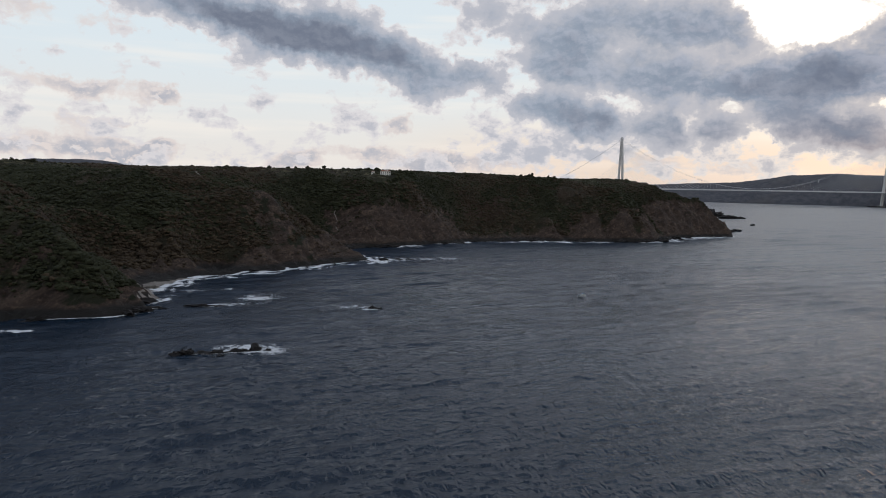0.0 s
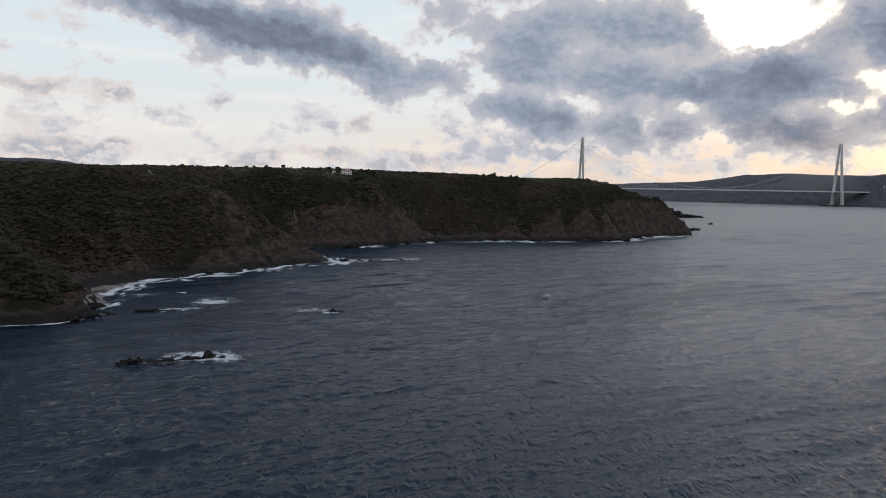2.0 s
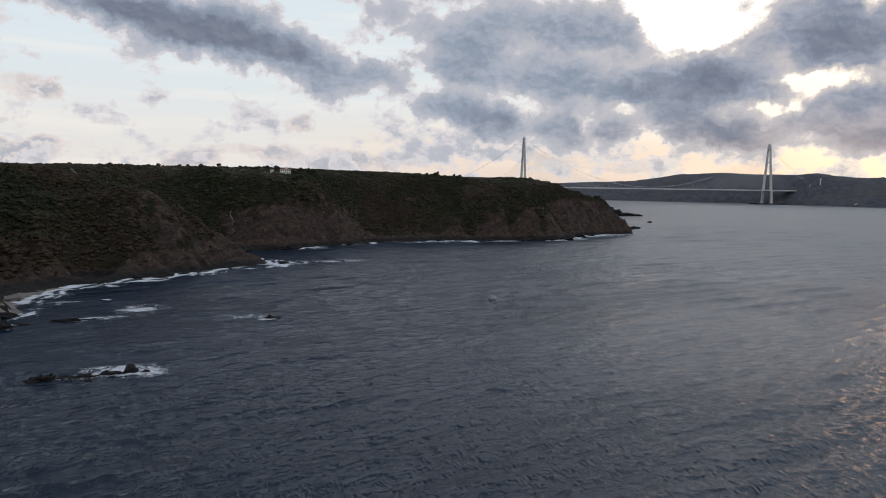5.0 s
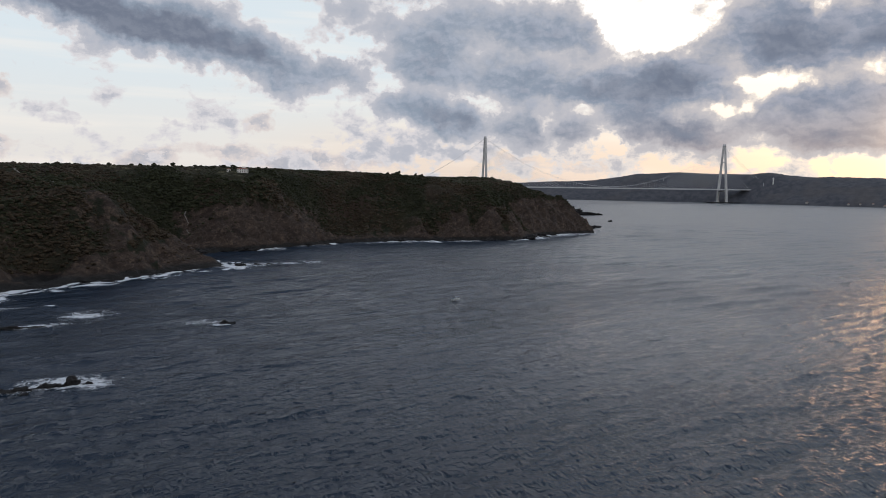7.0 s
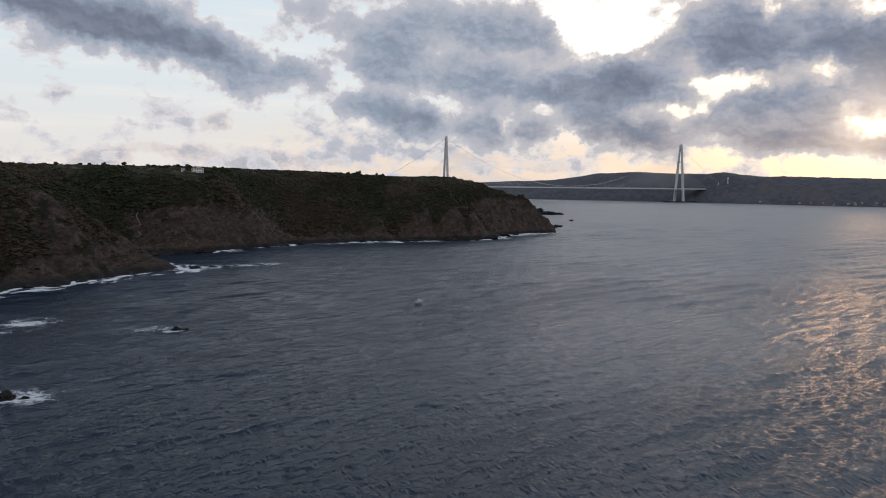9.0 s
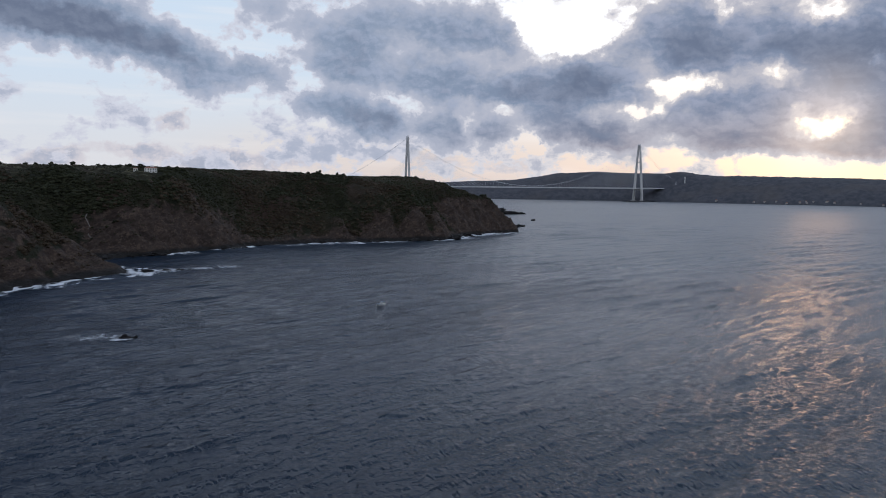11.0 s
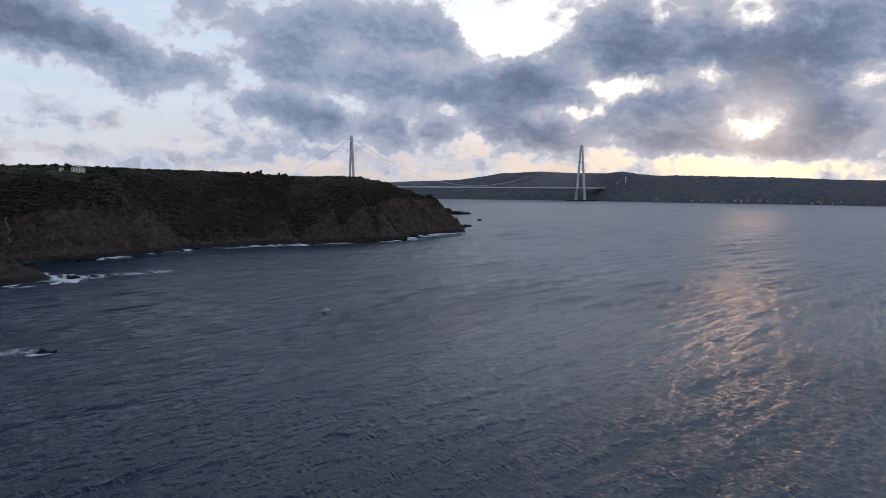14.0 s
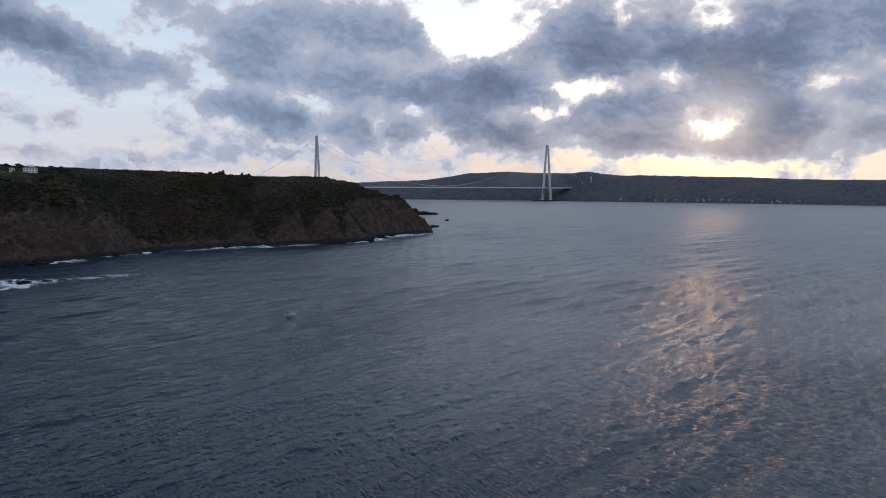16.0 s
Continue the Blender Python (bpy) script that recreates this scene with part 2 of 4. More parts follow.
def finish(n, colour, rough=0.8, normal=None, metal=0.0, spec=0.4):
    b = n.add("ShaderNodeBsdfPrincipled", None, Base_Color=colour if not isinstance(colour, tuple) else (*colour, 1), Roughness=rough, Metallic=metal)
    b.inputs["Specular IOR Level"].default_value = spec
    if normal is not None:
        n.put(b, "Normal", normal)
    n.add("ShaderNodeOutputMaterial", None, Surface=b)
    return b


def plain(name, colour, rough=0.7, metal=0.0, size=1.0, vary=0.25, relief=0.02, spec=0.4):
    """Weathered paint, stone or metal: a colour with stains of two sizes and a fine relief."""
    m, n = material(name)
    v = n.add("ShaderNodeNewGeometry").outputs["Position"]
    a, b = n.noise(v, 0.35 / size, 4), n.noise(v, 3.0 / size, 5)
    f = n.math("ADD", n.math("MULTIPLY", a, 0.6), n.math("MULTIPLY", b, 0.4))
    dark = tuple(c * (1 - vary) for c in colour)
    light = tuple(min(1, c * (1 + vary)) for c in colour)
    col = n.mix(n.step(f, 0.35, 0.65), dark, light)
    bump = n.add("ShaderNodeBump", None, Height=b, Distance=relief, Strength=0.6)
    finish(n, col, rough, bump.outputs[0], metal, spec)
    return m


def water_material():
    m, n = material("sea_water")
    v = n.add("ShaderNodeNewGeometry").outputs["Position"]
    turned = n.add("ShaderNodeMapping", None, Vector=v, Rotation=(0, 0, radians(-30))).outputs[0]
    cross = n.add("ShaderNodeMapping", None, Vector=v, Rotation=(0, 0, radians(-99))).outputs[0]

    def crest(vec, size, detail):
        return n.math("SUBTRACT", 1.0, n.math("ABSOLUTE", n.math("SUBTRACT", n.math("MULTIPLY", n.noise(vec, 1 / size, detail, 0.55), 2.0), 1.0)))

    waves = crest(n.vmath("MULTIPLY", turned, (0.35, 1.0, 1.0)), 6.5, 2)
    chop = crest(n.vmath("MULTIPLY", cross, (0.42, 1.0, 1.0)), 2.0, 3)
    ripple = n.noise(n.vmath("MULTIPLY", turned, (0.6, 1.0, 1.0)), 1 / 0.8, 3, 0.6)
    groups = crest(n.vmath("MULTIPLY", turned, (0.22, 1.0, 1.0)), 24.0, 3)
    # wind patches where the chop is stronger or weaker
    gust = n.step(n.noise(n.vmath("MULTIPLY", turned, (0.5, 1, 1)), 1 / 160.0, 3, 0.5), 0.35, 0.65, 0.6, 1.2)
    # the open strait is roughened by fine wind ripples
    strait = n.step(n.vmath("LENGTH", n.vmath("SUBTRACT", v, (5.0, 45.0, 0.0))), 260.0, 1000.0)
    h = total(n, [n.math("MULTIPLY", waves, 1.0), n.math("MULTIPLY", groups, n.step(strait, 0.0, 1.0, 0.8, 4.5)), n.math("MULTIPLY", n.math("MULTIPLY", chop, 0.86), gust), n.math("MULTIPLY", n.math("MULTIPLY", ripple, 0.22), gust)])
    bump = n.add("ShaderNodeBump", None, Height=h, Distance=1.0, Strength=n.step(strait, 0.0, 1.0, 1.0, 0.6))
    murk = n.mix(n.noise(v, 1 / 220.0, 3), (0.002, 0.011, 0.024), (0.004, 0.015, 0.032))
    b = finish(n, murk, 0.1, bump.outputs[0], 0.0, 0.5)
    n.put(b, "Roughness", n.step(strait, 0.0, 1.0, 0.09, 0.33))
    b.inputs["IOR"].default_value = 1.333
    return m


def land_material():
    m, n = material("scrub_and_rock")
    geo = n.add("ShaderNodeNewGeometry")
    v = geo.outputs["Position"]
    s = n.add("ShaderNodeSeparateXYZ", None, i0=geo.outputs["Normal"])
    p = n.add("ShaderNodeSeparateXYZ", None, i0=v)
    wide, mid_, fine = n.noise(v, 1 / 90.0, 4), n.noise(v, 1 / 14.0, 5, 0.6), n.noise(v, 1 / 2.2, 5, 0.65)
    bare = n.add("ShaderNodeAttribute", {"attribute_name": "bare_rock"}).outputs["Fac"]
    rocky = n.math("ADD", bare, n.math("MULTIPLY", n.math("SUBTRACT", mid_, 0.5), n.step(bare, 0.0, 0.4, 0.5, 2.6)))
    scrub = n.mix(n.step(mid_, 0.35, 0.65), (0.014, 0.016, 0.008), (0.032, 0.030, 0.015))
    scrub = n.mix(n.step(wide, 0.50, 0.68), scrub, (0.044, 0.028, 0.020))
    scrub = n.mix(n.step(fine, 0.52, 0.78, 0.0, 0.4), scrub, (0.062, 0.055, 0.034))
    meadow = n.mix(mid_, (0.065, 0.065, 0.032), (0.115, 0.10, 0.055))
    flat = n.math("MULTIPLY", n.step(s.outputs[2], 0.95, 0.985), n.step(p.outputs[2], 80.0, 92.0))
    scrub = n.mix(n.math("MULTIPLY", flat, n.step(wide, 0.40, 0.52)), scrub, meadow)
    tilted = n.add("ShaderNodeMapping", None, Vector=v, Rotation=(radians(12), radians(32), radians(20))).outputs[0]
    strata = n.noise(n.vmath("MULTIPLY", tilted, (0.16, 0.5, 1.0)), 1 / 6.5, 8, 0.76, 0.6)
    rock = n.mix(n.step(strata, 0.32, 0.70), (0.018, 0.013, 0.011), (0.070, 0.049, 0.037))
    blotch = n.noise(v, 1 / 7.0, 4, 0.6)
    rock = n.mix(n.step(n.math("ADD", n.math("MULTIPLY", fine, 0.5), n.math("MULTIPLY", blotch, 0.5)), 0.49, 0.64, 0.0, 0.8), rock, (0.115, 0.080, 0.059))
    col = n.mix(n.step(n.math("ADD", rocky, n.math("MULTIPLY", n.math("SUBTRACT", fine, 0.5), 0.5)), 0.25, 0.6), scrub, rock)
    # wet, weed-dark rock in reach of the waves
    wet = n.step(n.math("ADD", p.outputs[2], n.math("MULTIPLY", mid_, -7.0)), 3.4, 0.4)
    col = n.mix(wet, col, (0.013, 0.012, 0.011))
    rough = n.step(wet, 0.0, 1.0, 0.92, 0.82)
    h = n.math("ADD", n.math("MULTIPLY", fine, 0.5), n.math("MULTIPLY", strata, 2.2))
    bump = n.add("ShaderNodeBump", None, Height=h, Distance=1.8, Strength=1.0)
    b = finish(n, col, 0.9, bump.outputs[0], 0.0, 0.25)
    n.put(b, "Roughness", rough)
    return m


def leaf_material(name, dark, light):
    m, n = material(name)
    geo = n.add("ShaderNodeNewGeometry")
    island = geo.outputs["Random Per Island"]
    fine = n.noise(geo.outputs["Position"], 1.3, 5, 0.65)
    col = n.mix(n.math("ADD", n.math("MULTIPLY", island, 0.7), n.math("MULTIPLY", n.math("SUBTRACT", fine, 0.4), 0.8), True), dark, light)
    bump = n.add("ShaderNodeBump", None, Height=fine, Distance=0.7, Strength=1.0)
    finish(n, col, 0.85, bump.outputs[0], 0.0, 0.2)
    return m


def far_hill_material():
    m, n = material("hazed_far_woodland")
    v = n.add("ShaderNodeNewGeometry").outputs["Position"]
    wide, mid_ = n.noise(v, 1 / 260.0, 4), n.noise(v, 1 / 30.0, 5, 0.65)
    # distance haze is put into the base colour: woodland made paler and bluer
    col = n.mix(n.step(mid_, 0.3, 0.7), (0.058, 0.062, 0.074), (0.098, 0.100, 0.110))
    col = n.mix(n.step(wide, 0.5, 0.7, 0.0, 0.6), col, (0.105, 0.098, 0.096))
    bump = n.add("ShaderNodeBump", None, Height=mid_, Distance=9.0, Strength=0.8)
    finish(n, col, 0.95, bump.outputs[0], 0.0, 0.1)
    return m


def foam_material():
    m, n = material("sea_foam")
    v = n.add("ShaderNodeNewGeometry").outputs["Position"]
    lace = n.noise(v, 1 / 2.4, 7, 0.72, 1.2)
    wide = n.noise(v, 1 / 9.0, 4, 0.6)
    f = n.math("ADD", n.math("MULTIPLY", lace, 0.95), n.math("MULTIPLY", wide, 0.25))
    b = n.add("ShaderNodeBsdfPrincipled", None, Base_Color=(0.56, 0.59, 0.62, 1), Roughness=0.7)
    clear = n.add("ShaderNodeBsdfTransparent")
    attr = n.add("ShaderNodeAttribute", {"attribute_name": "froth"}).outputs["Fac"]
    a = n.step(n.math("ADD", f, n.math("MULTIPLY", n.math("SUBTRACT", attr, 0.5), 0.7)), 0.39, 0.72)
    out = n.add("ShaderNodeMixShader", None, i0=a, i1=clear.outputs[0], i2=b.outputs[0])
    n.add("ShaderNodeOutputMaterial", None, Surface=out)
    return m


MAT = {
    "water": water_material(), "land": land_material(), "far": far_hill_material(), "foam": foam_material(),
    "leaf": leaf_material("evergreen_scrub", (0.014, 0.017, 0.007), (0.036, 0.038, 0.018)),
    "leaf_dry": leaf_material("autumn_scrub", (0.028, 0.020, 0.013), (0.066, 0.048, 0.028)),
    "bark": plain("bark", (0.09, 0.07, 0.05), 0.9),
    "wet_rock": plain("wet_rock", (0.011, 0.010, 0.010), 0.6, 0, 1.0, 0.5, 0.3, 0.2),
    "gravel": plain("beach_gravel", (0.16, 0.145, 0.13), 0.9, 0, 1.5, 0.25, 0.1),
    "concrete": plain("bridge_concrete", (0.50, 0.49, 0.48), 0.8, 0, 8.0, 0.10, 0.05),
    "steel": plain("painted_steel", (0.58, 0.58, 0.58), 0.5, 0.0, 6.0, 0.1, 0.02),
    "old_plaster": plain("weathered_plaster", (0.36, 0.34, 0.32), 0.85, 0, 2.0, 0.25, 0.02),
    "plaster": plain("white_plaster", (0.72, 0.70, 0.66), 0.8, 0, 2.0, 0.1, 0.02),
    "tile": plain("roof_tile", (0.24, 0.11, 0.075), 0.85, 0, 1.0, 0.25, 0.05),
    "dark": plain("dark_glass", (0.03, 0.035, 0.04), 0.2, 0, 1.0, 0.2, 0.0),
    "boat_white": plain("boat_paint", (0.75, 0.75, 0.73), 0.4, 0, 1.0, 0.08, 0.0),
    "boat_blue": plain("boat_blue_paint", (0.06, 0.13, 0.22), 0.45, 0, 1.0, 0.15, 0.0),
    "wood": plain("boat_wood", (0.22, 0.14, 0.08), 0.6, 0, 0.5, 0.25, 0.01),
}


# ---- building helpers ----
def mesh_from(name, verts, faces, mat, smooth=False):
    me = bpy.data.meshes.new(name)
    me.from_pydata([tuple(map(float, v)) for v in verts], [], [tuple(map(int, f)) for f in faces])
    me.materials.append(mat)
    if smooth:
        me.polygons.foreach_set("use_smooth", [True] * len(me.polygons))
    me.update()
    return me


def part(name, bm, mat, parent=None, label="", smooth=False):
    """Links a bmesh as one mesh object under a thing or a part."""
    me = bpy.data.meshes.new(name)
    bm.to_mesh(me)
    bm.free()
    me.materials.append(mat)
    if smooth:
        me.polygons.foreach_set("use_smooth", [True] * len(me.polygons))
    ob = new(name, me)
    ob.parent = parent
    return tagged(ob, label)


def box(bm, centre, size, turn=0.0, bevel=0.0):
    made = bmesh.ops.create_cube(bm, size=1.0)["verts"]
    bmesh.ops.scale(bm, vec=size, verts=made)
    if bevel:
        edges = list({e for v in made for e in v.link_edges})
        made = bmesh.ops.bevel(bm, geom=edges, offset=bevel, segments=2, affect="EDGES")["verts"]
    bmesh.ops.transform(bm, matrix=pose(*centre, 0, 0, turn), verts=made)
    return bm


def rod(bm, a, b, r1, r2=None, sides=8):
    a, b = Vector(a), Vector(b)
    made = bmesh.ops.create_cone(bm, cap_ends=True, segments=sides, radius1=r1, radius2=r1 if r2 is None else r2, depth=(b - a).length)["verts"]
    turn = (b - a).to_track_quat("Z", "Y").to_matrix().to_4x4()
    bmesh.ops.transform(bm, matrix=Matrix.Translation((a + b) / 2) @ turn, verts=made)
    return bm


def beam(bm, a, b, wa, wb, side):
    """A four-sided tapered beam from a to b; wa and wb: (across side, other way) at each end."""
    a, b, side = Vector(a), Vector(b), Vector(side).normalized()
    other = (b - a).normalized().cross(side).normalized()
    ring = []
    for p, (w, d) in ((a, wa), (b, wb)):
        ring.append([bm.verts.new(p + side * (sx * w / 2) + other * (sy * d / 2)) for sx, sy in ((-1, -1), (1, -1), (1, 1), (-1, 1))])
    for i in range(4):
        j = (i + 1) % 4
        bm.faces.new((ring[0][i], ring[0][j], ring[1][j], ring[1][i]))
    bm.faces.new(ring[0][::-1]), bm.faces.new(ring[1])
    bmesh.ops.recalc_face_normals(bm, faces=bm.faces[:])
    return bm


RNG = np.random.RandomState(7)
TABLE = RNG.rand(256, 256)


def vnoise(x, y):
    """Smooth value noise in 0..1 with cells of one unit."""
    xi, yi = np.floor(x).astype(int), np.floor(y).astype(int)
    fx, fy = x - xi, y - yi
    fx, fy = fx * fx * fx * (fx * (fx * 6 - 15) + 10), fy * fy * fy * (fy * (fy * 6 - 15) + 10)
    a, b = TABLE[xi % 256, yi % 256], TABLE[(xi + 1) % 256, yi % 256]
    c, e = TABLE[xi % 256, (yi + 1) % 256], TABLE[(xi + 1) % 256, (yi + 1) % 256]
    return (a * (1 - fx) + b * fx) * (1 - fy) + (c * (1 - fx) + e * fx) * fy


def fbm(x, y, octaves=4, gain=0.5):
    out, amp, norm = 0, 1.0, 0.0
    for k in range(octaves):
        out = out + amp * vnoise(x * 2**k + 17.3 * k, y * 2**k + 41.7 * k)
        norm += amp
        amp *= gain
    return out / norm


def ridged(x, y, octaves=4):
    out, amp, norm = 0, 1.0, 0.0
    for k in range(octaves):
        out = out + amp * (1 - abs(2 * vnoise(x * 2**k + 9.1 * k, y * 2**k + 5.3 * k) - 1))
        norm += amp
        amp *= 0.5
    return out / norm


def smooth(x, a, b):
    s = np.clip((x - a) / (b - a), 0, 1)
    return s * s * (3 - 2 * s)


# ---- the wooded headland ----
COAST = [
    (-560, -300), (-520, 0), (-470, 190), (-390, 300), (-320, 350), (-270, 375), (-240, 376), (-212, 388), (-203, 412), (-217, 428), (-224, 460), (-236, 500), (-241, 535),
    (-232, 562), (-186, 611), (-150, 668), (-112, 700), (-113, 722), (-160, 780), (-172, 830), (-120, 868), (-60, 918), (0, 968), (50, 1000),
    (110, 1008), (160, 1022), (215, 1034), (258, 1034), (268, 1060), (300, 1110), (360, 1155), (418, 1178), (428, 1200), (390, 1260), (370, 1400), (430, 1650), (560, 1960),
    (672, 2060), (700, 2100), (640, 2180), (560, 2400), (560, 2800), (640, 3200), (735, 3440), (745, 3600), (640, 3800), (700, 4100), (400, 4400),
    (-2600, 4400), (-2600, -300),
]


def coast_distance(x, y):
    """Metres inland from the waterline; at sea, minus the metres to it."""
    wx = x + 16 * (fbm(x / 40, y / 40, 3) - 0.5) + 5 * (vnoise(x / 7, y / 7) - 0.5)
    wy = y + 16 * (fbm(x / 40 + 50, y / 40 + 9, 3) - 0.5) + 5 * (vnoise(x / 7 + 31, y / 7 + 77) - 0.5)
    best = np.full(x.shape, 1e9)
    inside = np.zeros(x.shape, bool)
    for (ax, ay), (bx, by) in zip(COAST, COAST[1:] + COAST[:1]):
        dx, dy = bx - ax, by - ay
        k = np.clip(((wx - ax) * dx + (wy - ay) * dy) / (dx * dx + dy * dy), 0, 1)
        best = np.minimum(best, (wx - ax - k * dx) ** 2 + (wy - ay - k * dy) ** 2)
        if ay != by:
            inside ^= ((ay > wy) != (by > wy)) & (wx < dx * (wy - ay) / dy + ax)
    best = np.sqrt(best)
    return np.where(inside, best, -best)


def hump(x, y, cx, cy, r, amp):
    return amp * np.exp(-((x - cx) ** 2 + (y - cy) ** 2) / (r * r))


GULLIES = [
    (-238, 545, -520, 650, 60, 50), (-172, 828, -330, 930, 45, 30), (5, 978, -15, 1135, 56, 36), (75, 1003, 80, 1110, 24, 14), (-215, 590, -300, 690, 24, 15),
    (185, 1030, 190, 1120, 20, 12), (285, 1085, 240, 1150, 24, 12), (128, 1012, 105, 1090, 16, 10), (238, 1036, 225, 1100, 16, 10),
]
# rocky spurs running down to the points
SPURS = [(-38, 940, -120, 985, 26, 9), (-165, 640, -265, 745, 34, 9), (-118, 712, -215, 770, 30, 8), (105, 1012, 60, 1090, 22, 6), (215, 1036, 170, 1110, 22, 6)]


def along_line(x, y, ax, ay, bx, by):
    """How far along a line (0 to 1) and how far off it, uneven."""
    k = np.clip(((x - ax) * (bx - ax) + (y - ay) * (by - ay)) / ((bx - ax) ** 2 + (by - ay) ** 2), 0, 1)
    return k, np.hypot(x - ax - k * (bx - ax), y - ay - k * (by - ay)) + 14 * (fbm(x / 35, y / 35, 2) - 0.5)


def bareness(x, y, h, flat):
    """How bare the rock lies, 0 to 1: low steep ground, spurs and the outer cliffs; gullies are overgrown."""
    outer = smooth(x, 20, 330)
    face = np.exp(-(((x + 105) / 75) ** 2 + ((y - 905) / 60) ** 2))
    limit = 13 + 9 * smooth(y, 480, 640) + 30 * outer + 34 * face + 48 * (fbm(x / 55, y / 55, 3) - 0.5)
    out = smooth(h, limit + 9, limit - 9) * (0.55 + 0.45 * smooth(flat, 0.93, 0.72))
    out = np.maximum(out, 0.8 * smooth(flat, 0.66, 0.54) * smooth(h, 70, 45))
    for ax, ay, bx, by, r, amp in SPURS:
        k, off = along_line(x, y, ax, ay, bx, by)
        out = np.maximum(out, 0.75 * np.exp(-((off / (0.7 * r)) ** 2)) * smooth(k, 0.95, 0.4) * smooth(fbm(x / 18, y / 18, 3), 0.38, 0.58))
    for ax, ay, bx, by, r, deep in GULLIES:
        k, off = along_line(x, y, ax, ay, bx, by)
        out = out * (1 - 0.85 * np.exp(-((off / (0.8 * r)) ** 2)) * smooth(k, 0.02, 0.25))
    return np.maximum(out, smooth(h, 11, 4))


def land_height(x, y):
    d = coast_distance(x, y)
    top = 96 + 8 * (fbm(x / 300, y / 300, 2) - 0.5) + hump(x, y, 300, 1180, 150, -14) + hump(x, y, 170, 1170, 190, -9) + hump(x, y, -370, 730, 130, -9) + hump(x, y, -600, 830, 130, 3) + hump(x, y, -445, 840, 75, -8) + hump(x, y, 620, 2050, 160, -62) + hump(x, y, 600, 3000, 700, -40)
    width = 185 - 75 * smooth(x, 60, 300) - hump(x, y, -110, 905, 85, 70) + 40 * (fbm(x / 150 + 3, y / 150, 2) - 0.5)
    s = np.clip(d / width, 0, 1)
    h = top * (1 - (1 - s) ** 1.7)
    slope = np.clip(4 * s * (1 - s), 0, 1) * (d > 0)
    # gullies running down to the coves
    for ax, ay, bx, by, r, deep in GULLIES:
        k, off = along_line(x, y, ax, ay, bx, by)
        h = h - np.minimum(deep * (1 - 0.55 * k), 0.75 * h) * np.exp(-((off / r) ** 2))
    for ax, ay, bx, by, r, amp in SPURS:
        k, off = along_line(x, y, ax, ay, bx, by)
        h = h + amp * smooth(d, 2, 25) * np.exp(-((off / r) ** 2)) * smooth(k, 1.0, 0.6)
    steep = 0.55 + 0.45 * smooth(x, -60, 120)
    h = h + slope * (42 * (ridged(x / 125 + 0.4, y / 125, 3) - 0.62) + 17 * steep * (ridged(x / 34 + y / 90, y / 34, 3) - 0.6))
    inland = smooth(d, 0, 10)
    h = h + inland * (0.4 + 0.6 * slope) * (5.5 * (ridged(x / 13 + 7, y / 13 + x / 30, 3) - 0.6) + 1.2 * (fbm(x / 4, y / 4, 2) - 0.5))
    # broken rock along the foot of the slopes
    foot = smooth(d, 1, 8) * smooth(d, 75, 25)
    h = h + foot * (9 * (ridged(x / 19 + y / 60, y / 19, 4) - 0.58) + 3 * (ridged(x / 6, y / 6 + x / 15, 2) - 0.6))
    h = h + 3.4 * smooth(d, 0, 3) * vnoise(x / 6, y / 6)
    h = h * (1 - 0.62 * np.exp(-(((x + 136) / 48) ** 2 + ((y - 706) / 40) ** 2)))
    # the shingle cove
    cove = np.exp(-(((x + 236) / 26) ** 2 + ((y - 520) / 48) ** 2) ** 2)
    h = h * (1 - cove) + cove * np.clip(0.05 * d, -2, 3.0)
    return np.where(d > 0, np.maximum(h, 0.06 * np.minimum(d, 10)), np.maximum(d * 0.25, -6))


def sheet(name, xs, ys, height, mat):
    gx, gy = np.meshgrid(xs, ys)
    gz = height(gx, gy)
    nx, ny = len(xs), len(ys)
    verts = np.column_stack([gx.ravel(), gy.ravel(), gz.ravel()])
    i = (np.arange(ny - 1)[:, None] * nx + np.arange(nx - 1)[None]).ravel()
    faces = np.column_stack([i, i + 1, i + nx + 1, i + nx])
    keep = gz.ravel()[faces].max(1) > -4
    faces = faces[keep]
    used = np.unique(faces)
    index = np.zeros(len(verts), int)
    index[used] = np.arange(len(used))
    me = bpy.data.meshes.new(name)
    v, f = verts[used], index[faces]
    me.vertices.add(len(v))
    me.vertices.foreach_set("co", v.ravel())
    me.loops.add(f.size)
    me.loops.foreach_set("vertex_index", f.ravel().astype(np.int32))
    me.polygons.add(len(f))
    me.polygons.foreach_set("loop_start", np.arange(0, f.size, 4, dtype=np.int32))
    me.polygons.foreach_set("use_smooth", np.ones(len(f), bool))
    me.materials.append(mat)
    me.update(calc_edges=True)
    return new(name, me)


headland = sheet("ground", np.arange(-900, 470, 2.5), np.arange(180, 1500, 2.5), land_height, MAT["land"])
count = len(headland.data.vertices)
spot, up = np.empty(count * 3), np.empty(count * 3)
headland.data.vertices.foreach_get("co", spot)
headland.data.vertex_normals.foreach_get("vector", up)
spot, up = spot.reshape(-1, 3), up.reshape(-1, 3)
headland.data.attributes.new("bare_rock", "FLOAT", "POINT").data.foreach_set("value", bareness(spot[:, 0], spot[:, 1], spot[:, 2], up[:, 2]).astype(np.float32))
tagged(headland, "scrub-covered headland with brown rocky sea cliffs", "headland", kind="structure")
inland = sheet("ground_inland", np.concatenate([np.arange(-2400, -890, 25.0), np.arange(-890, 800, 14.0)]), np.arange(1499, 4400, 14.0), land_height, MAT["land"])
tagged(inland, "rolling scrubland plateau behind the sea cliffs", "ground", kind="structure")
